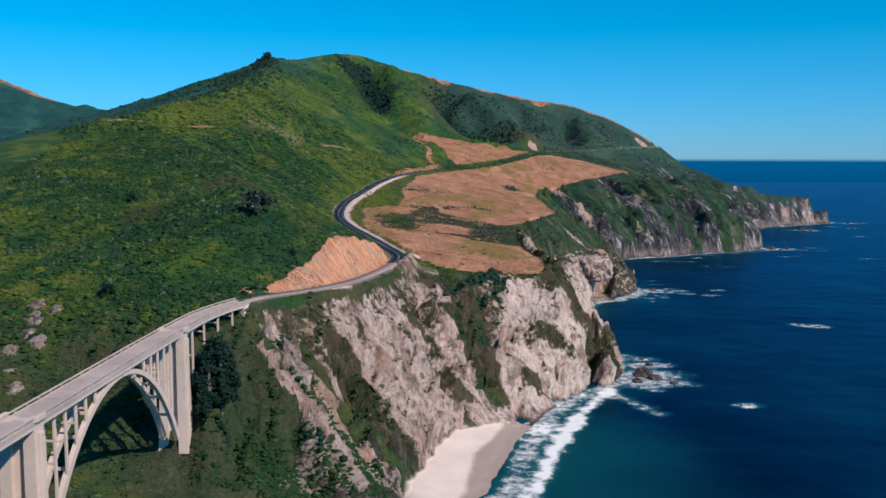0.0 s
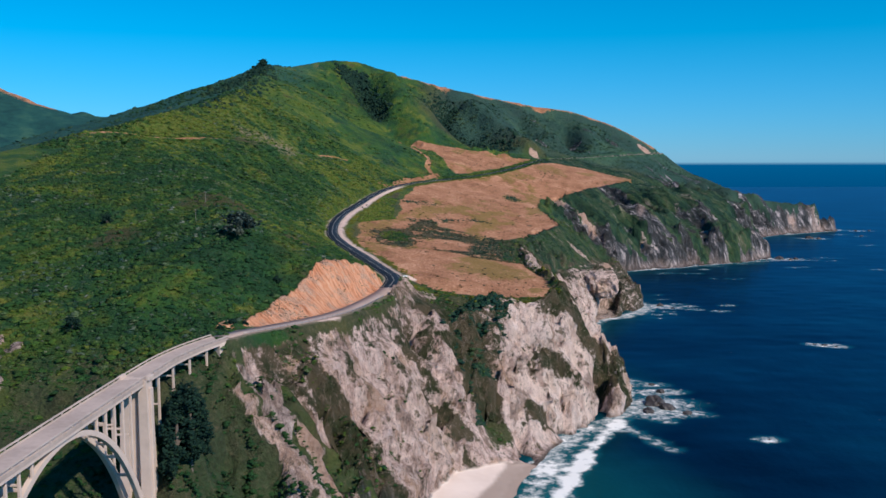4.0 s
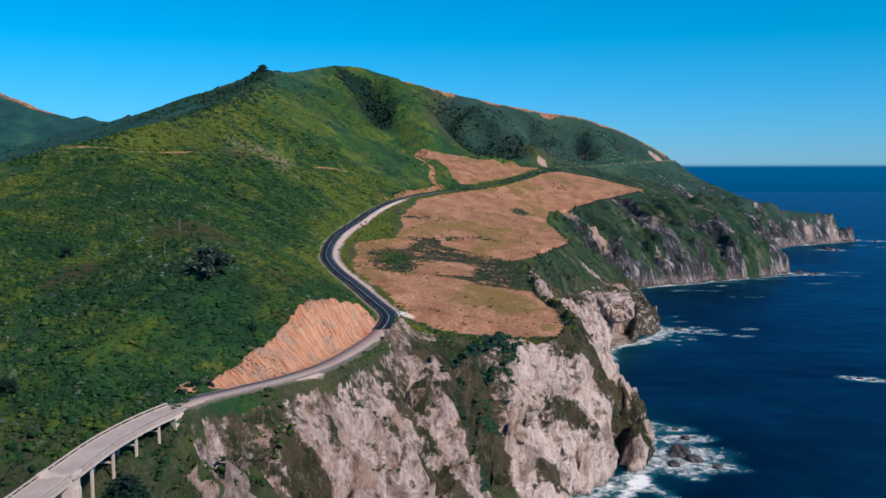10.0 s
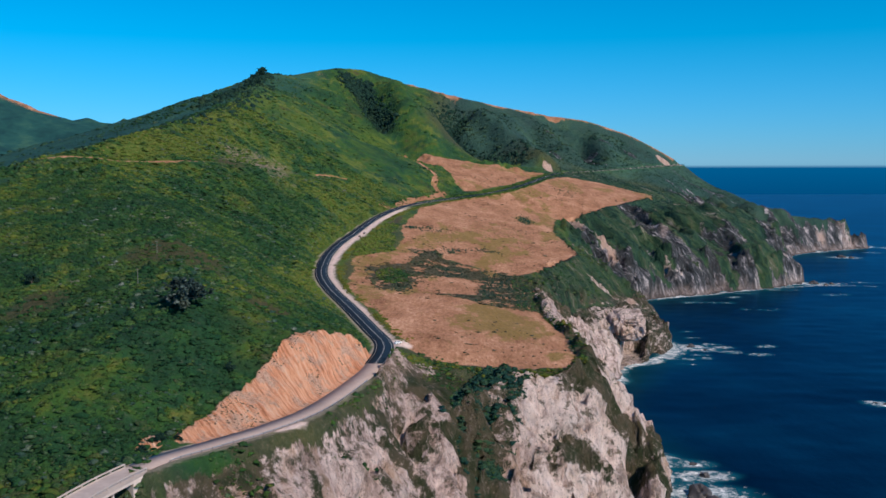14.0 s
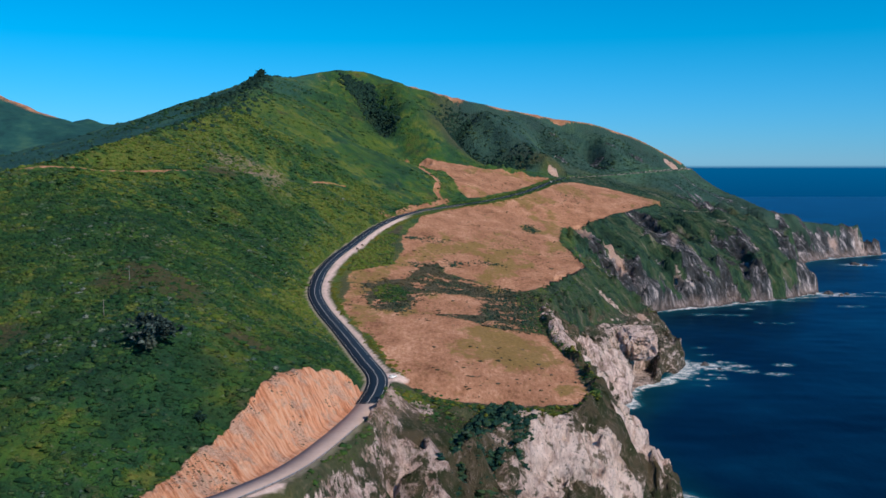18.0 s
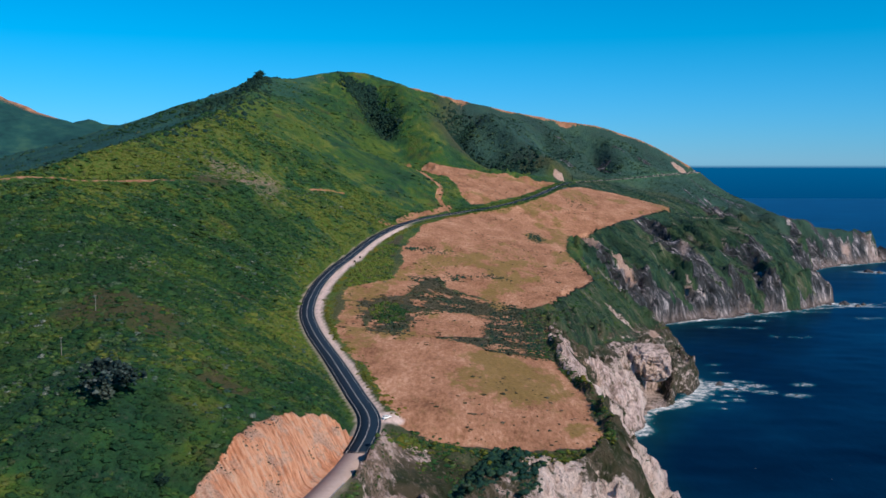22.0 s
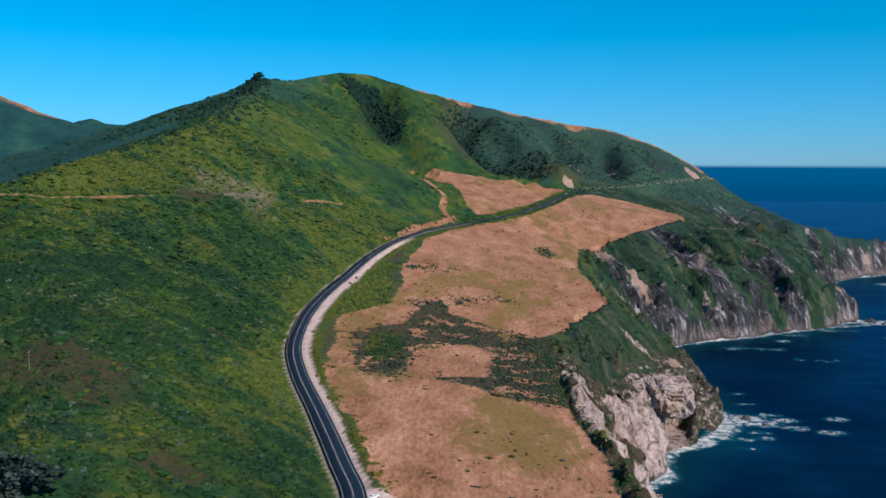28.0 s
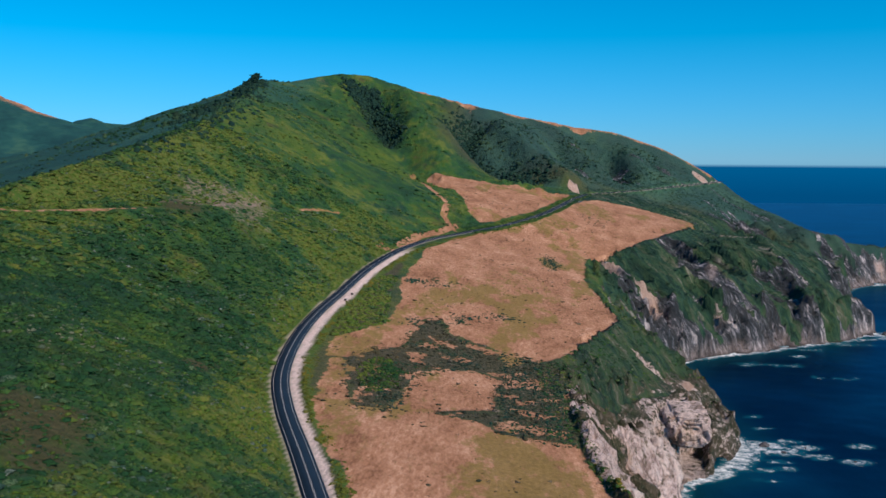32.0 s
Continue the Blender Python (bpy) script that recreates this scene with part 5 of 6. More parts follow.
def clumps(name, places, sizes, tall, mat, level=1, seed=1, sink=0.25):
    """Many shrubs in one mesh. places: x, y, z; sizes: radius; tall: height over radius."""
    shapes, tris = lump_shapes(7, level, seed)
    rng = np.random.default_rng(seed + 5)
    n, nv = len(places), len(shapes[0])
    pick = rng.integers(0, len(shapes), n)
    turn = rng.uniform(0, 2 * math.pi, n)
    v = np.stack(shapes)[pick]
    c, s = np.cos(turn)[:, None], np.sin(turn)[:, None]
    ex = rng.uniform(0.75, 1.3, (n, 1))
    x = (v[..., 0] * c - v[..., 1] * s) * sizes[:, None] * ex + places[:, 0:1]
    y = (v[..., 0] * s + v[..., 1] * c) * sizes[:, None] / ex + places[:, 1:2]
    z = (v[..., 2] + 0.9 - sink - 0.5) * (sizes * tall)[:, None] + places[:, 2:3]
    f = (tris[None] + (np.arange(n) * nv)[:, None, None]).reshape(-1, 3)
    me = mesh_of(name, np.stack([x, y, z], -1).reshape(-1, 3), f, mat)
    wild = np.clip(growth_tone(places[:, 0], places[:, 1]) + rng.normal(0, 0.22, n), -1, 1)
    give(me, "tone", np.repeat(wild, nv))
    return new(name, me)


def leaf_material(name, stops, drifts=0.0, sheen=0.1):
    m, n, l, b = material(name)
    g = n.new("ShaderNodeNewGeometry")
    per = ramp(n, l, g.outputs["Random Per Island"], stops)
    fine = noise_node(n, l, 1.1, 4.0, 0.7)
    dark = mix(n, l, step(n, l, fine, 0.35, 0.62), tuple(c * 0.85 for c in stops[0][1]), per)
    wide, patch = noise_node(n, l, 0.018, 5.0, 0.6), noise_node(n, l, 0.07, 5.0, 0.65)
    dark = mix(n, l, calc(n, l, "MULTIPLY", step(n, l, wide, 0.50, 0.64), 0.5), dark, tuple(c * k for c, k in zip(stops[2][1], (1.4, 1.0, 0.7))))
    dark = mix(n, l, calc(n, l, "MULTIPLY", step(n, l, patch, 0.58, 0.74), 0.35), dark, tuple(c * k for c, k in zip(stops[-1][1], (0.8, 0.7, 0.6))))
    dark = mix(n, l, calc(n, l, "MULTIPLY", step(n, l, patch, 0.46, 0.32), 0.6), dark, tuple(c * 0.7 for c in stops[0][1]))
    dark = mix(n, l, calc(n, l, "MULTIPLY", step(n, l, noise_node(n, l, 0.033, 4.0, 0.6), 0.47, 0.36), 0.7), dark, tuple(c * 0.8 for c in stops[1][1]))
    if drifts:
        dark = mix(n, l, drifts, dark, patch_colour(n, l))
    if drifts:
        dark = toned(n, l, dark)
    l.new(dark, b.inputs["Base Color"])
    b.inputs["Roughness"].default_value = 0.85
    b.inputs["Specular IOR Level"].default_value = sheen
    bump(n, l, b, noise_node(n, l, 2.2, 4.0, 0.7), 1.0, 0.6)
    return m


SCRUB = leaf_material("scrub_leaves", [(0.0, (0.006, 0.028, 0.018)), (0.3, (0.024, 0.082, 0.028)), (0.55, (0.054, 0.134, 0.030)), (0.80, (0.115, 0.178, 0.042)), (0.92, (0.18, 0.23, 0.15)), (1.0, (0.10, 0.085, 0.045))], 0.38)
# darker than the scrub: shade of the gaps between shrubs put into the colour
UNDER = leaf_material("dark_undergrowth_leaves", [(0.0, (0.004, 0.019, 0.012)), (0.35, (0.011, 0.046, 0.019)), (0.7, (0.026, 0.072, 0.018)), (1.0, (0.058, 0.088, 0.024))], 0.25)
PALESAGE = leaf_material("pale_sage_leaves", [(0.0, (0.022, 0.058, 0.046)), (0.4, (0.050, 0.100, 0.066)), (0.8, (0.13, 0.175, 0.13)), (1.0, (0.24, 0.26, 0.215))])
SAGE = leaf_material("grey_brush_leaves", [(0.0, (0.028, 0.036, 0.022)), (0.4, (0.054, 0.062, 0.036)), (0.8, (0.105, 0.100, 0.068)), (1.0, (0.23, 0.19, 0.15))])
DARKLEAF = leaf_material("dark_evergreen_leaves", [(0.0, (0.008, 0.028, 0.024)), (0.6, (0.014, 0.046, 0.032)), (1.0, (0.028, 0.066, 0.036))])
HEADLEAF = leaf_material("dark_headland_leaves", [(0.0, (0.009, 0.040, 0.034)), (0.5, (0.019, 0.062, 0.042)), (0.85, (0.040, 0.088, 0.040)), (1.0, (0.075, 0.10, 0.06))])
GRASSY = leaf_material("yellow_green_brush", [(0.0, (0.070, 0.085, 0.014)), (0.6, (0.12, 0.14, 0.022)), (1.0, (0.16, 0.15, 0.035))])
BARK = plain("grey_bark", (0.12, 0.10, 0.085), 0.9, 3.0, 0.3)


def cover(x, y):
    """0 to 1: how open (bare of scrub) the ground is at a place."""
    m = np.zeros(np.shape(x))
    for poly in (FRONT_FIELD, MID_FIELD, UPPER_FIELD):
        m = np.maximum(m, inside(poly, x, y).astype(float))
    return m


def scatter(count, x0, x1, y0, y1, seed, test):
    rng = np.random.default_rng(seed)
    x, y = rng.uniform(x0, x1, count), rng.uniform(y0, y1, count)
    ok = test(x, y)
    x, y = x[ok], y[ok]
    return np.stack([x, y, height(x, y)], 1), rng


def west_of_road(x, y, gap):
    return x < np.interp(y, road_line[:, 1], road_line[:, 0]) - gap


def off_road(x, y, gap=8.0):
    return road_near(x, y)[0] > gap


def in_cut(x, y):
    return (x > brow_x(y) - 0.3) & (y > 424) & (y < 573)


# hillside scrub, near and middle
def hill_test(x, y):
    patch = fbm(x, y, 70.0, 3, 91)
    bare = inside(SCREE, x, y)
    trk, _ = away(FARM_TRACK, x, y)
    thin = np.zeros(np.shape(x), bool)
    for rx, ry, rr in RUST:
        thin = thin | (np.hypot(x - rx, (y - ry) * 0.7) + 8 * fbm(x, y, 20.0, 3, 110) < 0.7 * rr)
    bare = bare | thin
    return west_of_road(x, y, 8) & ~in_cut(x, y) & (patch > -0.75) & (~bare | (np.sin(x * 12.9 + y * 78.2) > 0.35)) & (trk > 4) & off_road(x, y, 8) & (outcrop_near(x, y) > 0.75)


p, rng = scatter(36000, -330, -50, 385, 780, 101, hill_test)
size = np.clip(rng.gamma(2.2, 0.30, len(p)), 0.25, 2.2)
tagged(clumps("hillside_scrub", p, size, 0.55, SCRUB, 0, 11), "dense green coastal scrub covering the near hillside", "scrub", kind="stuff")
p, rng = scatter(26000, -360, -100, 760, 1320, 102, hill_test)
size = np.clip(rng.gamma(2.4, 0.46, len(p)), 0.4, 3.2)
tagged(clumps("hillside_scrub", p, size, 0.50, SCRUB, 0, 14), "dense green coastal scrub covering the hillside", "scrub", kind="stuff")
p, rng = scatter(6000, -340, -50, 385, 1250, 143, lambda x, y: hill_test(x, y) & (fbm(x, y, 26.0, 3, 104) > 0.16))
size = np.clip(rng.gamma(3.0, 0.40, len(p)), 0.5, 2.6)
tagged(clumps("hillside_shrubs", p, size, 0.62, SCRUB, 0, 49), "taller rounded shrubs clustered on the hillside", "shrubs", kind="stuff")
p, rng = scatter(31000, -330, -50, 385, 1000, 113, hill_test)
size = np.clip(rng.gamma(2.4, 0.20, len(p)), 0.18, 1.2)
tagged(clumps("hillside_undergrowth", p, size, 0.7, UNDER, 0, 18), "low green undergrowth between the hillside shrubs", "undergrowth", kind="stuff")
SAGE_RUN = [(-188, 469), (-195, 504), (-198, 522), (-193, 554), (-193, 575), (-150, 618), (-140, 612)]
p, rng = scatter(24000, -360, -50, 385, 1250, 103, lambda x, y: hill_test(x, y) & ((fbm(x, y, 45.0, 3, 92) + 0.5 * fbm(x, y, 9.0, 2, 106) > 0.10) | (away(SAGE_RUN, x, y)[0] + 7 * fbm(x, y, 14.0, 3, 90) < 6) & (np.sin(x * 3.3 + y * 5.1) > -0.4)))
size = np.clip(rng.gamma(2.2, 0.24, len(p)), 0.22, 1.7)
tagged(clumps("grey_sage_scrub", p, size * 0.98, 0.6, PALESAGE, 0, 12), "grey-green sage bushes among the hillside scrub", "scrub", kind="stuff")
p, rng = scatter(15000, -520, 440, 1300, 2230, 104, lambda x, y: ((west_of_road(x, y, 8) & (y < 1850)) | (y >= 1850)) & (cover(x, y) < 0.5) & off_road(x, y, 9) & (fbm(x, y, 110.0, 3, 93) > -0.2) & (away(RIDGE[13:], x, y)[0] > 30))
size = np.clip(rng.gamma(2.6, 0.5, len(p)), 0.6, 3.4)
east = (p[:, 0] > -120) & (p[:, 1] > 1830)
tagged(clumps("mountain_scrub", p[~east], size[~east], 0.5, SCRUB, 0, 13), "green scrub on the slopes of the far mountain", "scrub", kind="stuff")
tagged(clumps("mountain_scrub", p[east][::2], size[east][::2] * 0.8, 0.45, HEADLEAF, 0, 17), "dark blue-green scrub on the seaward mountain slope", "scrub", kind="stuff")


def along(line, count, spread, seed):
    q = dense(line, 4.0)
    rng = np.random.default_rng(seed)
    k = rng.integers(0, len(q), count)
    x, y = q[k, 0] + rng.normal(0, spread, count), q[k, 1] + rng.normal(0, spread, count)
    return np.stack([x, y, height(x, y)], 1), rng


RAVINES = [[(-291, 2000, 0), (-270, 1981, 0), (-243, 1950, 0), (-206, 1900, 0), (-187, 1868, 0)], [(-70, 2130, 0), (-84, 1983, 0), (-29, 1931, 0), (60, 1905, 0)],
           [(-250, 1995, 0), (-232, 1950, 0)], [(-395, 1560, 0), (-408, 1740, 0), (-436, 1885, 0)], [(-390, 1380, 0), (-380, 1500, 0)]]
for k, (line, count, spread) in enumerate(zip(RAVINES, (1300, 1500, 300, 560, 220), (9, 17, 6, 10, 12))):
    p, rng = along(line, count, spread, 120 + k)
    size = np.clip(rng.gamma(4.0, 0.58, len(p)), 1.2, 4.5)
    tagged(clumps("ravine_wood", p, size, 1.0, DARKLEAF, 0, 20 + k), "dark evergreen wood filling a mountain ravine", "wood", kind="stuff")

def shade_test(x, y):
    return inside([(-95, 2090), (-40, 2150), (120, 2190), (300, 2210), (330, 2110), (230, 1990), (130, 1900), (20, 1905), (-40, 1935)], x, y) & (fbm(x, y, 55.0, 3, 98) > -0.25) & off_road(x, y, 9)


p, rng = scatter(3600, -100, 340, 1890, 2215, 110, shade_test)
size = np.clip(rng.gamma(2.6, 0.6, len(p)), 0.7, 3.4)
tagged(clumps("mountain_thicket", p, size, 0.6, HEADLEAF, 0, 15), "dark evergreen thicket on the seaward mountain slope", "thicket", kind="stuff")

p, rng = scatter(4000, -1500, -330, 700, 2600, 111, lambda x, y: (x < np.interp(y, [r[1] for r in RIDGE[:16]], [r[0] for r in RIDGE[:16]]) - 25) & (fbm(x, y, 150.0, 3, 99) > -0.35))
size = np.clip(rng.gamma(2.4, 0.8, len(p)), 0.8, 5.0)
tagged(clumps("valley_wood", p, size, 0.6, HEADLEAF, 0, 16), "blue-green woodland in the valley behind the ridge", "wood", kind="stuff")

# brush between the pastures, on the headlands and down the bluffs
def brush_test(x, y):
    g = inside(GULLY, x, y) & ~inside(FRONT_FIELD, x, y)
    k = inside(NOOK, x, y)
    ragged = 5 * fbm(x, y, 18.0, 3, 97)
    near, _ = away(GULLY + GULLY[:1], x, y)
    edge = ~inside(GULLY, x, y) & (near + ragged < 5.0) & (np.sin(x * 91.7 + y * 37.3) > -0.2)
    return (g & (near + ragged > 0.5) | edge) & off_road(x, y, 13)


p, rng = scatter(21000, -115, 60, 735, 1120, 105, lambda x, y: brush_test(x, y) & (fbm(x, y, 13.0, 3, 107) + 0.3 * np.sin(x * 17.7 + y * 29.1) > -0.22))
size = np.clip(rng.gamma(2.0, 0.26, len(p)), 0.18, 1.8)
tagged(clumps("gully_brush", p, size, 0.55, SAGE, 0, 31), "dark grey-green brush in the gully between the pastures", "brush", kind="stuff")


p, rng = scatter(16000, -70, 62, 745, 1010, 144, lambda x, y: brush_test(x, y) & ((x + 8 * fbm(x, y, 20.0, 3, 103) > -6) | (fbm(x, y, 20.0, 3, 103) > 0.12)))
size = np.clip(rng.gamma(2.2, 0.19, len(p)), 0.15, 1.3)
tagged(clumps("gully_scrub", p, size, 0.5, HEADLEAF, 0, 50), "green scrub where the gully runs out to the headland", "scrub", kind="stuff")
p, rng = scatter(4200, -118, -84, 880, 1115, 112, lambda x, y: inside(NOOK, x, y) & off_road(x, y, 13))
size = np.clip(rng.gamma(2.4, 0.30, len(p)), 0.25, 1.9)
tagged(clumps("shoulder_scrub", p, size, 0.6, SCRUB, 0, 38), "green scrub below the road shoulder", "scrub", kind="stuff")


def scar_spots(x, y):
    """Distance to the raw slips on the headlands, in units of their size."""
    d = np.full(np.shape(x), 9.0)
    for sx, sy, rx, ry in ((116, 1360, 10, 30), (150, 1332, 12, 22), (240, 1366, 10, 12), (250, 1448, 10, 16), (109, 1016, 8, 11), (138, 1016, 7, 7), (385, 1720, 14, 90), (385, 2182, 20, 20)):
        d = np.minimum(d, np.hypot((x - sx) / rx, (y - sy) / ry))
    return d + 0.25 * fbm(x, y, 9.0, 2, 86)


def head_test(x, y):
    z = bare_height(x, y)
    band = (y > 1180) & (z + 9 * fbm(x, y, 22.0, 3, 109) > 40) & (x > 90) & (steepness(x, y) < 1.5)
    return band & (scar_spots(x, y) > 1.0) & inside(LAND, x, y) & (cover(x, y) < 0.5) & (y < 2240)


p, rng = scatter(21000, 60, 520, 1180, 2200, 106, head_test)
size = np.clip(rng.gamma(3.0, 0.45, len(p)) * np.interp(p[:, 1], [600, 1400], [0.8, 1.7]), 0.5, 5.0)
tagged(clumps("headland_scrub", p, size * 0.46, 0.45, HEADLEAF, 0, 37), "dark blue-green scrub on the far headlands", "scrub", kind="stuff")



def near_head_test(x, y):
    z = bare_height(x, y)
    sheer = steepness(x, y) > 1.5
    wob = 7 * fbm(x, y, 20.0, 3, 88)
    h2 = (y > 860) & (z + wob > np.interp(x, [40, 90, 130, 175], [58, 46, 40, 12]))
    return ~sheer & ((y <= 880) & (z + wob > 36) | h2) & (scar_spots(x, y) > 1.0) & inside(LAND, x, y) & (cover(x, y) < 0.5)


p, rng = scatter(30000, 20, 190, 590, 1185, 116, near_head_test)
size = np.clip(rng.gamma(2.4, 0.22, len(p)), 0.2, 1.6)
tagged(clumps("headland_scrub", p, size, 0.45, SCRUB, 0, 32), "low windswept scrub on the nearer headlands", "scrub", kind="stuff")


def bluff_test(x, y):
    z = bare_height(x, y)
    gul, _ = away([(2, 513), (-6, 530), (-12, 552), (-14, 578)], x, y)
    band, _ = away([(-80, 420), (-66, 412), (-40, 398)], x, y)
    top, _ = away(CLIFF[:7], x, y)
    patch = fbm(x, y, 34.0, 4, 51)
    sandy = np.minimum(away(CREST, x, y)[0] + 0.5, away(CHUTE, x, y)[0] - 1.5)
    return (sandy > 2.5 + 2 * fbm(x, y, 9.0, 2, 89)) & (inside(GULCH, x, y) | (band < 9) | (top < 4) & (np.sin(x * 57.3 + y * 91.1) > 0.2) | ((patch > 0.25) & (np.sin(x * 77.7 + y * 41.3) > -0.3)) | ((x < -28) & (y < 396))) & (z > 6) & off_road(x, y, 6.5) & (y < 590) & ~west_of_road(x, y, 0) & ((slot(x, y, (-44.5, 527), (-41.5, 562), 8.0) < 0.3) | (np.sin(x * 31.3 + y * 17.9) > 0.35))


p, rng = scatter(26000, -112, 40, 325, 590, 107, bluff_test)
size = np.clip(rng.gamma(2.2, 0.24, len(p)), 0.2, 1.6)
tagged(clumps("bluff_scrub", p, size, 0.5, SCRUB, 0, 33), "scrub clinging to the ledges of the sea cliff", "scrub", kind="stuff")
p, rng = scatter(14000, -330, -105, 240, 420, 108, lambda x, y: (bare_height(x, y) > 10) & (fbm(x, y, 40.0, 3, 96) > -0.35) & (outcrop_near(x, y) > 0.75))
size = np.clip(rng.gamma(2.2, 0.26, len(p)), 0.25, 2.2)
tagged(clumps("canyon_scrub", p, size, 0.55, SCRUB, 0, 34), "green scrub and brush on the canyon wall below the bridge", "scrub", kind="stuff")

EDGE = [(-38, 574), (-35, 581), (-24, 583), (-12, 587), (-3, 584), (9, 580), (27, 588), (46, 591), (58, 618), (56, 650), (56, 689), (44, 707), (38, 730)]
p, rng = along([(x, y, 0) for x, y in EDGE], 5600, 3.2, 141)
p = p[(cover(p[:, 0], p[:, 1]) < 0.5) & off_road(p[:, 0], p[:, 1], 7.5) & (steepness(p[:, 0], p[:, 1]) < 1.5)]
size = np.clip(rng.gamma(2.4, 0.19, len(p)), 0.2, 1.3)
pick = rng.uniform(0, 1, len(p))
tagged(clumps("cliff_edge_scrub", p[pick < 0.72], size[pick < 0.72], 0.5, SCRUB, 0, 46), "thick green scrub along the brink of the sea cliff", "scrub", kind="stuff")
tagged(clumps("cliff_edge_brush", p[pick >= 0.72], size[pick >= 0.72], 0.6, GRASSY, 0, 47), "yellow-green brush along the brink of the sea cliff", "brush", kind="stuff")
p, rng = scatter(8000, -112, -40, 318, 376, 142, lambda x, y: (away(CREST, x, y)[0] > 3.5) & (away(CHUTE, x, y)[0] > 5) & (bare_height(x, y) > 8) & (np.abs(x + 114) > 8) & (fbm(x, y, 16.0, 3, 84) > -0.35))
size = np.clip(rng.gamma(2.2, 0.36, len(p)), 0.3, 2.2)
tagged(clumps("canyon_brush", p, size * 0.65, 0.55, SCRUB, 0, 48), "dark brush on the shaded flank of the bluff", "brush", kind="stuff")

# verge along the road and tufts in the pastures
rng = np.random.default_rng(140)
k = rng.integers(0, len(on_land) - 1, 5200)
off = np.abs(rng.normal(0.0, 3.2, 5200)) + np.interp(on_land[k, 1], [600, 700, 900, 1000], [8.2, 9.4, 13.0, 13.4])
q = shifted(on_land, 1.0)[:, :2] - on_land[:, :2]
xy = on_land[k, :2] + q[k] * off[:, None] + rng.normal(0, 0.8, (5200, 2))
ok = (xy[:, 1] > 596) & (xy[:, 1] < 1500) & (fbm(xy[:, 0], xy[:, 1], 14.0, 3, 66) > -0.2) & (np.hypot(xy[:, 0] + 45.5, xy[:, 1] - 595) > 6.5)
xy = xy[ok]
p = np.column_stack([xy, height(xy[:, 0], xy[:, 1])])
tagged(clumps("verge_brush", p, np.clip(rng.gamma(2.2, 0.22, len(p)), 0.2, 1.3), 0.6, GRASSY, 0, 35), "yellow-green brush along the road shoulder", "brush", kind="stuff")
p, rng = scatter(2600, -110, 30, 1395, 1680, 117, lambda x, y: inside(FOLD, x, y) & off_road(x, y, 7))
tagged(clumps("pasture_scrub", p, np.clip(rng.gamma(2.2, 0.35, len(p)), 0.3, 2.2), 0.5, SCRUB, 0, 39), "green scrub in a fold of the upper pasture", "scrub", kind="stuff")
k = rng.integers(0, len(on_land) - 1, 9000)
k = k[on_land[k, 1] > 1400]
off = rng.uniform(6.2, 13.5, len(k)) * rng.choice([-1, 1], len(k))
xy = on_land[k, :2] + q[k] * off[:, None]
p = np.column_stack([xy, height(xy[:, 0], xy[:, 1])])
tagged(clumps("roadside_scrub", p, np.clip(rng.gamma(2.2, 0.35, len(p)), 0.3, 2.0), 0.5, SCRUB, 0, 40), "dark green scrub on both sides of the upper highway", "scrub", kind="stuff")
TUFT_SPOTS = [(46, 1300, 14, 40), (46, 1305, 10, 30), (48, 1295, 12, 34), (-2, 1028, 16, 10), (-60, 1115, 20, 22), (-35, 1005, 14, 16), (-82, 1108, 8, 8), (120, 1600, 22, 60), (-62, 980, 14, 16)]
spots = np.array(TUFT_SPOTS, float)[rng.integers(0, len(TUFT_SPOTS), 1500)]
xy = spots[:, :2] + rng.normal(0, 0.5, (1500, 2)) * spots[:, 2:]
p = np.column_stack([xy, height(xy[:, 0], xy[:, 1])])[cover(xy[:, 0], xy[:, 1]) > 0.5]
tagged(clumps("pasture_tufts", p, np.clip(rng.gamma(2.0, 0.3, len(p)), 0.25, 1.5), 0.5, HEADLEAF, 0, 41), "clusters of low green bushes in the dry pasture", "brush", kind="stuff")
p, rng = scatter(14000, -110, 285, 590, 1830, 109, lambda x, y: (cover(x, y) > 0.5) & (fbm(x, y, 60.0, 3, 94) + 0.6 * fbm(x, y, 9.0, 2, 95) > 0.06))
size = np.clip(rng.gamma(1.8, 0.26, len(p)), 0.2, 2.0)
tagged(clumps("pasture_tufts", p, size, 0.4, SAGE, 0, 36), "scattered low bushes in the dry pasture", "brush", kind="stuff")

p, rng = scatter(2600, -92, -56, 796, 880, 134, lambda x, y: inside(GULLY, x, y) & (np.hypot((x + 74) * 1.2, (y - 838) * 0.5) < 17 + 8 * fbm(x, y, 12.0, 2, 85)))
tagged(clumps("gully_scrub", p, np.clip(rng.gamma(2.2, 0.28, len(p)), 0.25, 1.7), 0.6, UNDER, 0, 45), "green scrub at the head of the brushy gully", "scrub", kind="stuff")

# evergreens along the skyline of the ridge, and brush in the gulch and on the cutting
p, rng = along(RIDGE[7:14], 420, 9, 131)
tagged(clumps("ridge_wood", p, np.clip(rng.gamma(3.0, 0.6, len(p)), 0.8, 4.0), 0.9, DARKLEAF, 0, 42), "dark evergreen trees along the crest of the ridge", "wood", kind="stuff")
p, rng = scatter(12000, -22, 22, 488, 592, 132, lambda x, y: inside(GULCH, x, y))
tagged(clumps("gulch_brush", p, np.clip(rng.gamma(2.4, 0.33, len(p)), 0.3, 1.9), 0.6, HEADLEAF, 0, 43), "dark brush filling the gulch in the sea cliff", "brush", kind="stuff")
p, rng = scatter(6000, -112, -56, 424, 566, 133, lambda x, y: in_cut(x, y) & west_of_road(x, y, 7) & (fbm(x, y, 16.0, 3, 87) > 0.24))
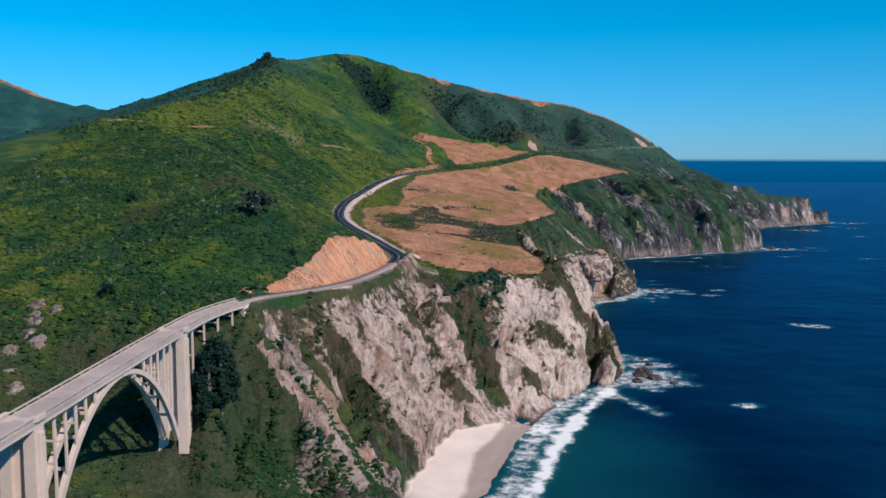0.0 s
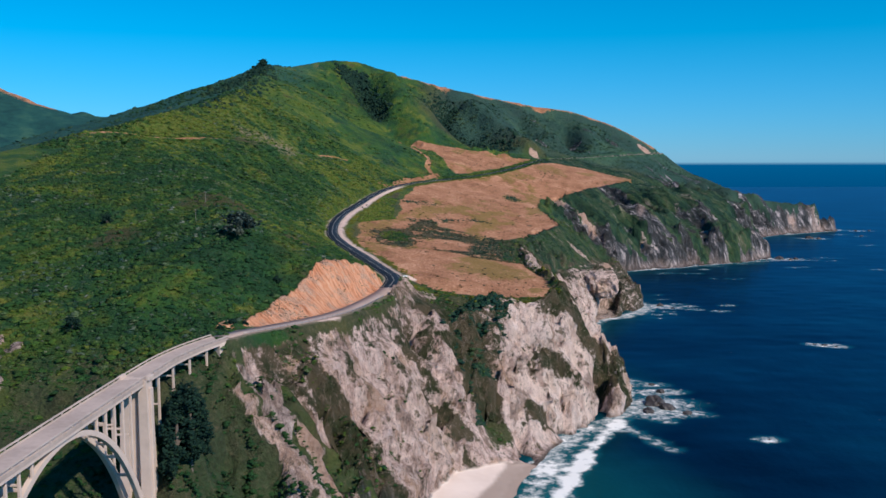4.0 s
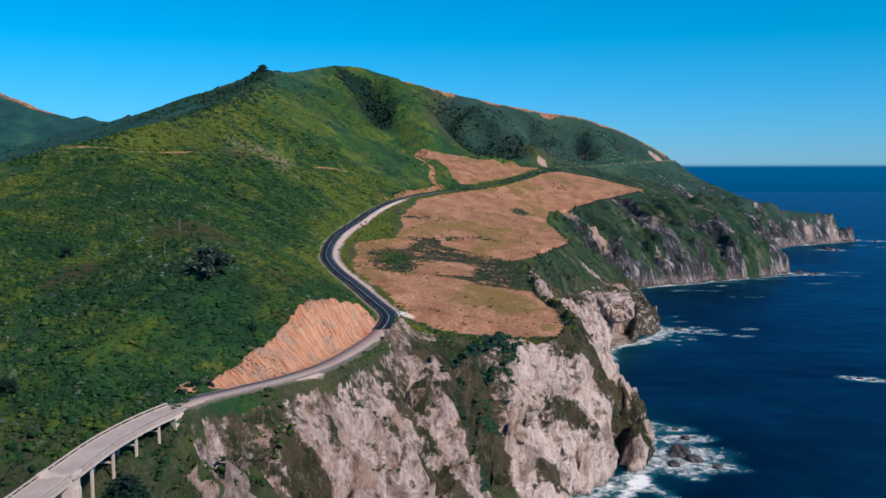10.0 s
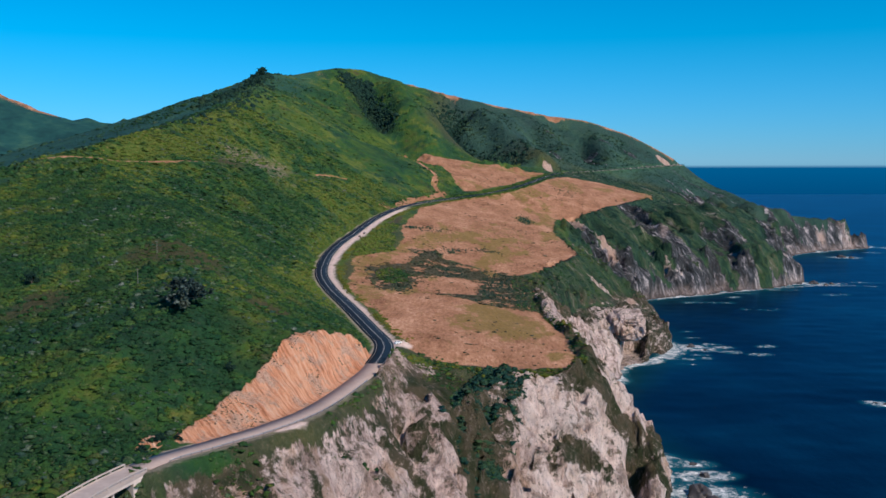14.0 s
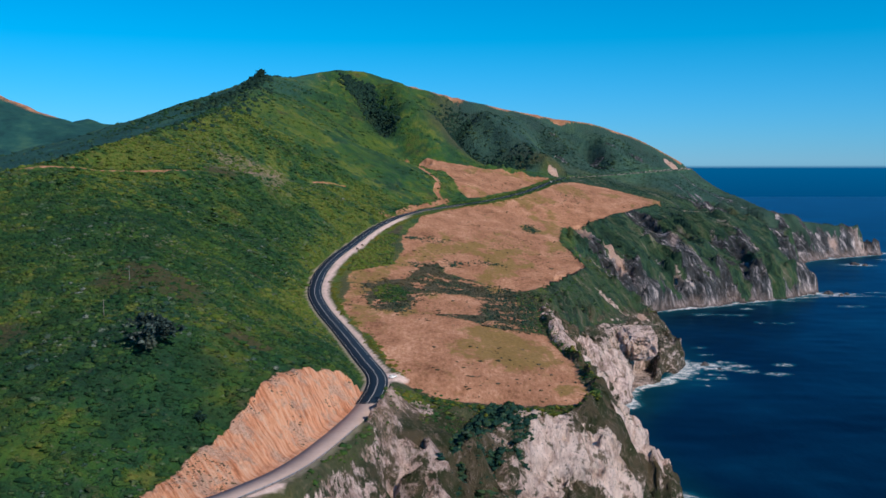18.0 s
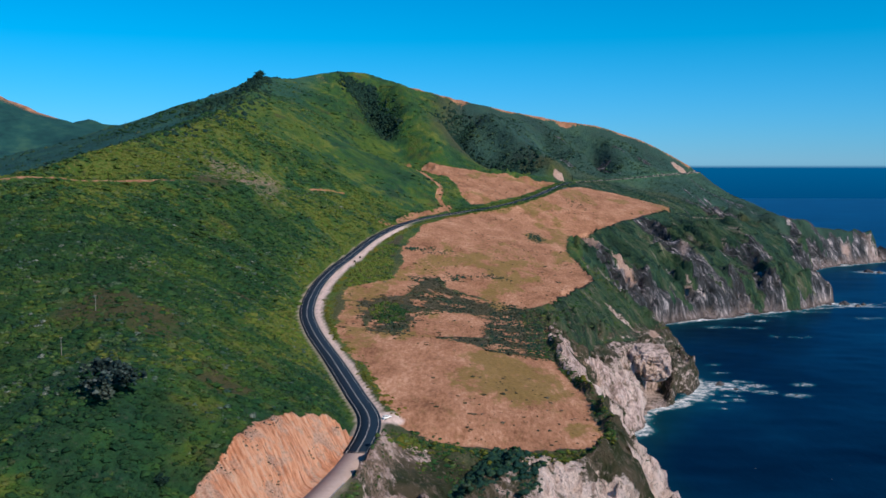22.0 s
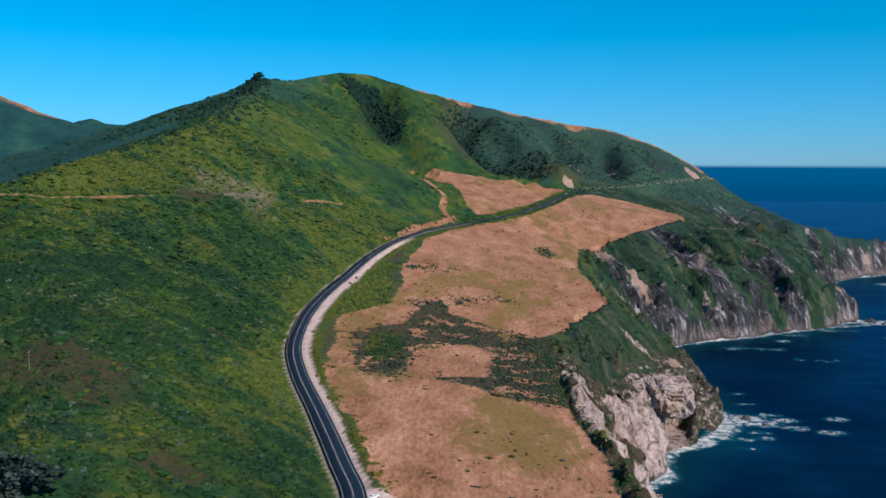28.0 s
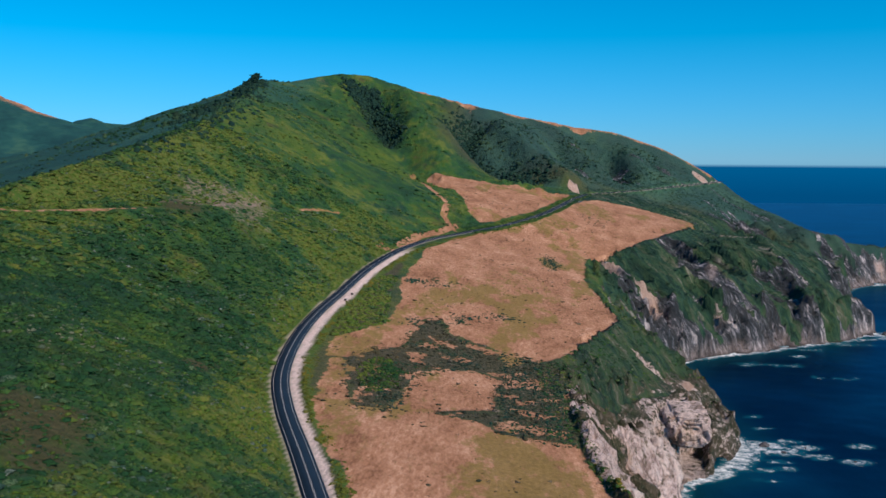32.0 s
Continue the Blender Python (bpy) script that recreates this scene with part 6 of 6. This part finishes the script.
tagged(clumps("cutting_tufts", p, np.clip(rng.gamma(2.0, 0.10, len(p)), 0.1, 0.5), 0.6, SAGE, 0, 44), "dry tufts clinging to the orange road cutting", "brush", kind="stuff")


# ---- single trees ----
def limb(bm, a, b, ra, rb, sides=6):
    d = Vector(b) - Vector(a)
    q = d.to_track_quat("Z", "Y").to_matrix()
    rings = []
    for p, r in ((a, ra), (b, rb)):
        rings.append([bm.verts.new(Vector(p) + q @ Vector((r * math.cos(t), r * math.sin(t), 0))) for t in (2 * math.pi * k / sides for k in range(sides))])
    for k in range(sides):
        bm.faces.new((rings[0][k], rings[0][(k + 1) % sides], rings[1][(k + 1) % sides], rings[1][k]))
    bm.faces.new(rings[0][::-1])
    bm.faces.new(rings[1])


def make_tree(x, y, tall, wide, seed, label, mat, lean=(-0.12, -0.04), low=False, puffs=12):
    """A windswept evergreen: trunk, limbs and a crown of many leafy tufts."""
    rng = random.Random(seed)
    g = float(height(x, y))
    root = new("evergreen_tree")
    root.location = (x, y, g - 0.5)
    tagged(root, label, "tree", group="evergreen trees")
    bm = bmesh.new()
    top = Vector((lean[0] * tall, lean[1] * tall, tall * 0.72))
    limb(bm, (0, 0, -1.0), top * 0.5, 0.055 * tall, 0.035 * tall, 8)
    limb(bm, top * 0.5, top, 0.035 * tall, 0.012 * tall, 8)
    part("trunk", bm, BARK, root, "grey tapering trunk")
    bm = bmesh.new()
    tips = []
    for k in range(20 if low else 14):
        h = rng.uniform(0.04, 0.95) if low else rng.uniform(0.25, 0.98)
        a = rng.uniform(0, 2 * math.pi)
        base = top * h
        r = wide * math.sqrt(max(0.05, 1 - h * h)) * rng.uniform(0.55, 1.0) if low else wide * (0.30 + 0.75 * (1 - abs(h - 0.5) * 1.3)) * rng.uniform(0.65, 1.05)
        tip = base + Vector((math.cos(a) * r, math.sin(a) * r, rng.uniform(0.02, 0.2) * tall))
        limb(bm, base, tip, 0.016 * tall, 0.004 * tall, 5)
        tips += [tip, base.lerp(tip, 0.6), base.lerp(tip, 0.8)]
    part("limbs", bm, BARK, root, "spreading bare limbs")
    pts, rad = [], []
    for tip in tips + [top, top + Vector((0, 0, 0.15 * tall))]:
        for _ in range(puffs):
            pts.append(tip + Vector((rng.gauss(0, 0.13 * wide), rng.gauss(0, 0.13 * wide), rng.gauss(0, 0.055 * tall))))
            rad.append(rng.uniform(0.04, 0.11 if puffs < 20 else 0.16) * wide)
    crown = clumps("crown", np.array([p[:] for p in pts]), np.array(rad), 0.7, mat, 1, seed)
    crown.parent = root
    tagged(crown, "ragged dark evergreen foliage")
    return root


GREYLEAF = leaf_material("grey_cypress_leaves", [(0.0, (0.014, 0.028, 0.028)), (0.45, (0.030, 0.056, 0.050)), (0.8, (0.060, 0.105, 0.095)), (1.0, (0.19, 0.23, 0.22))])
make_tree(-123, 499, 13.0, 9.6, 3, "broad grey-green cypress standing alone in the hillside scrub", GREYLEAF, low=True)
make_tree(-211, 546, 6.0, 4.2, 4, "small dark evergreen tree on the scrubby hillside", DARKLEAF, low=True)
make_tree(-174, 416, 7.0, 4.6, 5, "dark evergreen tree low on the hillside above the bridge", DARKLEAF, low=True)
for k, (x, y, t, w) in enumerate(((-110, 416, 2.6, 2.0), (-107, 424, 3.0, 2.4), (-103, 428.5, 2.2, 1.8))):
    make_tree(x, y, t, w, 60 + k, "dark bush at the foot of the orange road cutting", DARKLEAF, low=True)
make_tree(-99, 478, 3.2, 2.6, 6, "dark bush on the brow of the orange road cutting", DARKLEAF, low=True)
for k, (x, y, t, w) in enumerate(((-104, 338, 23, 5), (-101, 343, 25, 5.4), (-105, 346, 22, 4.6), (-102, 351, 21, 5), (-99, 338, 13, 4.2), (-106, 355, 11, 3.8), (-103, 332, 13, 4.2), (-98, 348, 12, 4.4))):
    make_tree(x, y, t, w, 20 + k, "tall dark tree crowding the canyon beside the bridge pylon", DARKLEAF, (0.02, 0.02), puffs=24)
for k, (x, y, t, w) in enumerate(((-434, 1884, 15, 10), (-430, 1862, 14, 10), (-424, 1838, 13, 8), (-417, 1812, 11, 8), (-409, 1786, 9, 7), (-400, 1758, 8, 6))):
    make_tree(x, y, t, w, 40 + k, "dark tree on the skyline of the mountain ridge", DARKLEAF, (0.05, 0.0), True)


# ---- the roof of the sea cave in the second headland ----
bm = bmesh.new()
bmesh.ops.create_icosphere(bm, subdivisions=5, radius=1.0)
for v in bm.verts:
    c = v.co.copy()
    b = Vector([math.copysign(abs(q) ** 0.6, q) for q in c])
    k = 1 + 0.16 * noise.noise(c * 1.9) + 0.13 * (1 - 2 * abs(noise.noise(Vector((c.x * 6, c.y * 6, c.z * 2))))) + 0.06 * noise.noise(c * 12)
    v.co = Vector((124 + b.x * k * 15, 950 + b.y * k * 21, 31 + b.z * k * 10 + 0.25 * b.y * 10))
cave_roof = part("cave_roof", bm, LANDM)
for name, share in (("rock", 1.0), ("bright", 0.4), ("moss", 0.34)):
    give(cave_roof.data, name, np.full(len(cave_roof.data.vertices), share))
tagged(cave_roof, "pale craggy rock roof over a dark sea cave", "cliff", kind="structure")


# ---- sea rocks ----
SEAROCK = plain("wet_dark_rock", (0.060, 0.052, 0.050), 0.55, 0.6, 0.45, 0.0, 0.3)


def sea_rock(x, y, r, seed):
    bm = bmesh.new()
    bmesh.ops.create_icosphere(bm, subdivisions=3, radius=1.0)
    for v in bm.verts:
        c = v.co.copy()
        k = 1 + 0.35 * noise.noise(c * 1.6 + Vector((seed * 3.1, 0, 0))) + 0.22 * (1 - abs(noise.noise(c * 4 + Vector((0, seed, 0)))) * 2) + 0.1 * noise.noise(c * 9)
        v.co = Vector((c.x * k * r, c.y * k * r * 0.8, (c.z * k - 0.25) * r * (0.75 if r > 3 else 0.5)))
    ob = part("sea_rock", bm, SEAROCK)
    ob.location = (x, y, 0)
    ob.rotation_euler = (0, 0, seed * 1.3)
    return tagged(ob, "dark wet rock awash in white surf" if r < 4 else "craggy dark sea stack ringed with surf", "rock", group="sea rocks")


for k, (x, y, r) in enumerate(ROCKS):
    sea_rock(x, y, r * 0.8, k + 1)


# ---- vehicles, poles and bridge railing ----
CARPAINT = {}
GLASS = plain("dark_car_glass", (0.02, 0.022, 0.025), 0.12, 2.0, 0.1)
TYRE = plain("black_rubber", (0.02, 0.02, 0.02), 0.9, 4.0, 0.2)
STEEL = plain("dull_steel", (0.45, 0.45, 0.46), 0.45, 3.0, 0.15, 0.8)
LAMP = plain("lamp_glass", (0.75, 0.75, 0.72), 0.2, 4.0, 0.1)
TAIL = plain("red_lamp_glass", (0.45, 0.02, 0.02), 0.25, 4.0, 0.1)


def car_body(length, width, tall, waist):
    """A rounded saloon profile, lofted across the width."""
    prof = [(-0.5, 0.28), (-0.5, 0.62), (-0.46, waist), (-0.34, waist + 0.03), (-0.24, 0.97), (0.10, 1.0), (0.24, waist + 0.05), (0.46, waist - 0.10), (0.5, 0.55), (0.5, 0.28)]
    bm = bmesh.new()
    rows = []
    for side, squeeze in ((-0.5, 0.88), (-0.46, 1.0), (0.46, 1.0), (0.5, 0.88)):
        row = []
        for u, h in prof:
            inset = 0.10 if h > waist + 0.02 else 0.0
            row.append(bm.verts.new(((side * (1 - inset * 1.2)) * width, u * length * (squeeze if abs(u) > 0.45 else 1.0), h * tall)))
        rows.append(row)
    for a, b in zip(rows, rows[1:]):
        for k in range(len(prof) - 1):
            bm.faces.new((a[k], b[k], b[k + 1], a[k + 1]))
        bm.faces.new((a[0], a[-1], b[-1], b[0]))
    bm.faces.new(rows[0])
    bm.faces.new(rows[-1][::-1])
    bmesh.ops.recalc_face_normals(bm, faces=bm.faces)
    return bm


def make_car(x, y, turn, paint, label, length=4.5, tall=1.45):
    if paint not in CARPAINT:
        CARPAINT[paint] = plain("car_paint", paint, 0.25, 3.0, 0.05)
    d, rz = road_near(np.array([x]), np.array([y]))
    z = max(float(rz[0]) if d[0] < 5 else -1e9, float(height(x, y)))
    car = new("parked_car")
    car.matrix_basis = pose(x, y, z, 0, 0, turn)
    tagged(car, label, "car", group="cars by the highway")
    part("body", car_body(length, 1.8, tall, 0.66), CARPAINT[paint], car)
    for name, c, s in (("windscreen", (0, 0.155 * length, 0.83 * tall), (1.40, 0.12 * length, 0.20 * tall)), ("rear_window", (0, -0.275 * length, 0.83 * tall), (1.36, 0.08 * length, 0.18 * tall)),
                       ("side_window", (-0.80, -0.06 * length, 0.82 * tall), (0.08, 0.32 * length, 0.20 * tall)), ("side_window", (0.80, -0.06 * length, 0.82 * tall), (0.08, 0.32 * length, 0.20 * tall))):
        part(name, box(c, s, 0, 0.02), GLASS, car, "dark tinted glass")
    for sx in (-1, 1):
        for sy in (-0.31, 0.31):
            bm = bmesh.new()
            bmesh.ops.create_cone(bm, cap_ends=True, segments=16, radius1=0.33, radius2=0.33, depth=0.22, matrix=Matrix.Translation((sx * 0.82, sy * length, 0.33)) @ Matrix.Rotation(math.pi / 2, 4, "Y"))
            w = part("wheel", bm, TYRE, car, "black tyre")
            bm = bmesh.new()
            bmesh.ops.create_cone(bm, cap_ends=True, segments=12, radius1=0.2, radius2=0.17, depth=0.24, matrix=Matrix.Translation((sx * 0.83, sy * length, 0.33)) @ Matrix.Rotation(math.pi / 2, 4, "Y"))
            part("rim", bm, STEEL, w, "silver wheel rim")
        part("headlight", box((sx * 0.62, 0.488 * length, 0.56 * tall), (0.34, 0.08, 0.14), 0, 0.02), LAMP, car, "clear headlight")
        part("tail_light", box((sx * 0.66, -0.497 * length, 0.60 * tall), (0.26, 0.05, 0.16), 0, 0.02), TAIL, car, "red tail light")
    return car


make_car(-45.8, 595.0, -38, (0.82, 0.82, 0.80), "white car parked on the gravel pullout at the bend")
make_car(-123.5, 1004, 4, (0.03, 0.03, 0.035), "black car parked on the pale road shoulder")
make_car(-122.0, 1026, 4, (0.10, 0.09, 0.09), "dark grey car parked on the pale road shoulder")
make_car(101.5, 1768, -16, (0.80, 0.80, 0.80), "white car driving over the distant pass")
make_car(113, 1790, -16, (0.04, 0.05, 0.07), "dark van near the distant pass", 5.4, 2.2)

POLE = plain("grey_wood", (0.21, 0.20, 0.18), 0.9, 2.0, 0.2)
for x, y in ((-166, 585), (-157, 536)):
    p = new("utility_pole")
    p.location = (x, y, float(height(x, y)))
    tagged(p, "slender weathered wooden pole in the hillside scrub", "pole", group="hillside poles")
    bm = bmesh.new()
    limb(bm, (0, 0, -0.8), (0, 0, 7.0), 0.14, 0.09, 8)
    part("post", bm, POLE, p)
    part("crossarm", box((0, 0, 6.5), (1.4, 0.12, 0.12), 0.5, 0.02), POLE, p)

for sgn in (-1, 1):
    posts = shifted(deck_line, sgn * 4.2)
    for q in posts[2::3]:
        bpart("railing_post", box((q[0], q[1], q[2] + 0.52), (0.34, 0.34, 1.04), 0, 0.03), PARAPET)

# guard rail on the seaward edge of the approach
rail_line = shifted(road_line[(road_line[:, 1] >= 408) & (road_line[:, 1] <= 516)], 4.75)
rail = new("guard_rail")
rail.location = tuple(rail_line[0])
tagged(rail, "low galvanised guard rail on short posts beside the highway approach", "guard rail")
base = np.array([rail_line[0][0], rail_line[0][1], rail_line[0][2]])
v, f = ribbon(rail_line - base, -0.04, 0.04, 0.78, 0.32)
beam = new("beam", mesh_of("beam", v, f, STEEL))
beam.parent = rail
post_mesh = None
for q in rail_line[::2] - base:
    if post_mesh is None:
        post = part("post", box((0, 0, 0.36), (0.18, 0.2, 0.9), 0, 0.02), POLE, rail)
        post_mesh = post.data
    else:
        post = new("post", post_mesh)
        post.parent = rail
    post.location = (q[0] + 0.14, q[1], q[2])
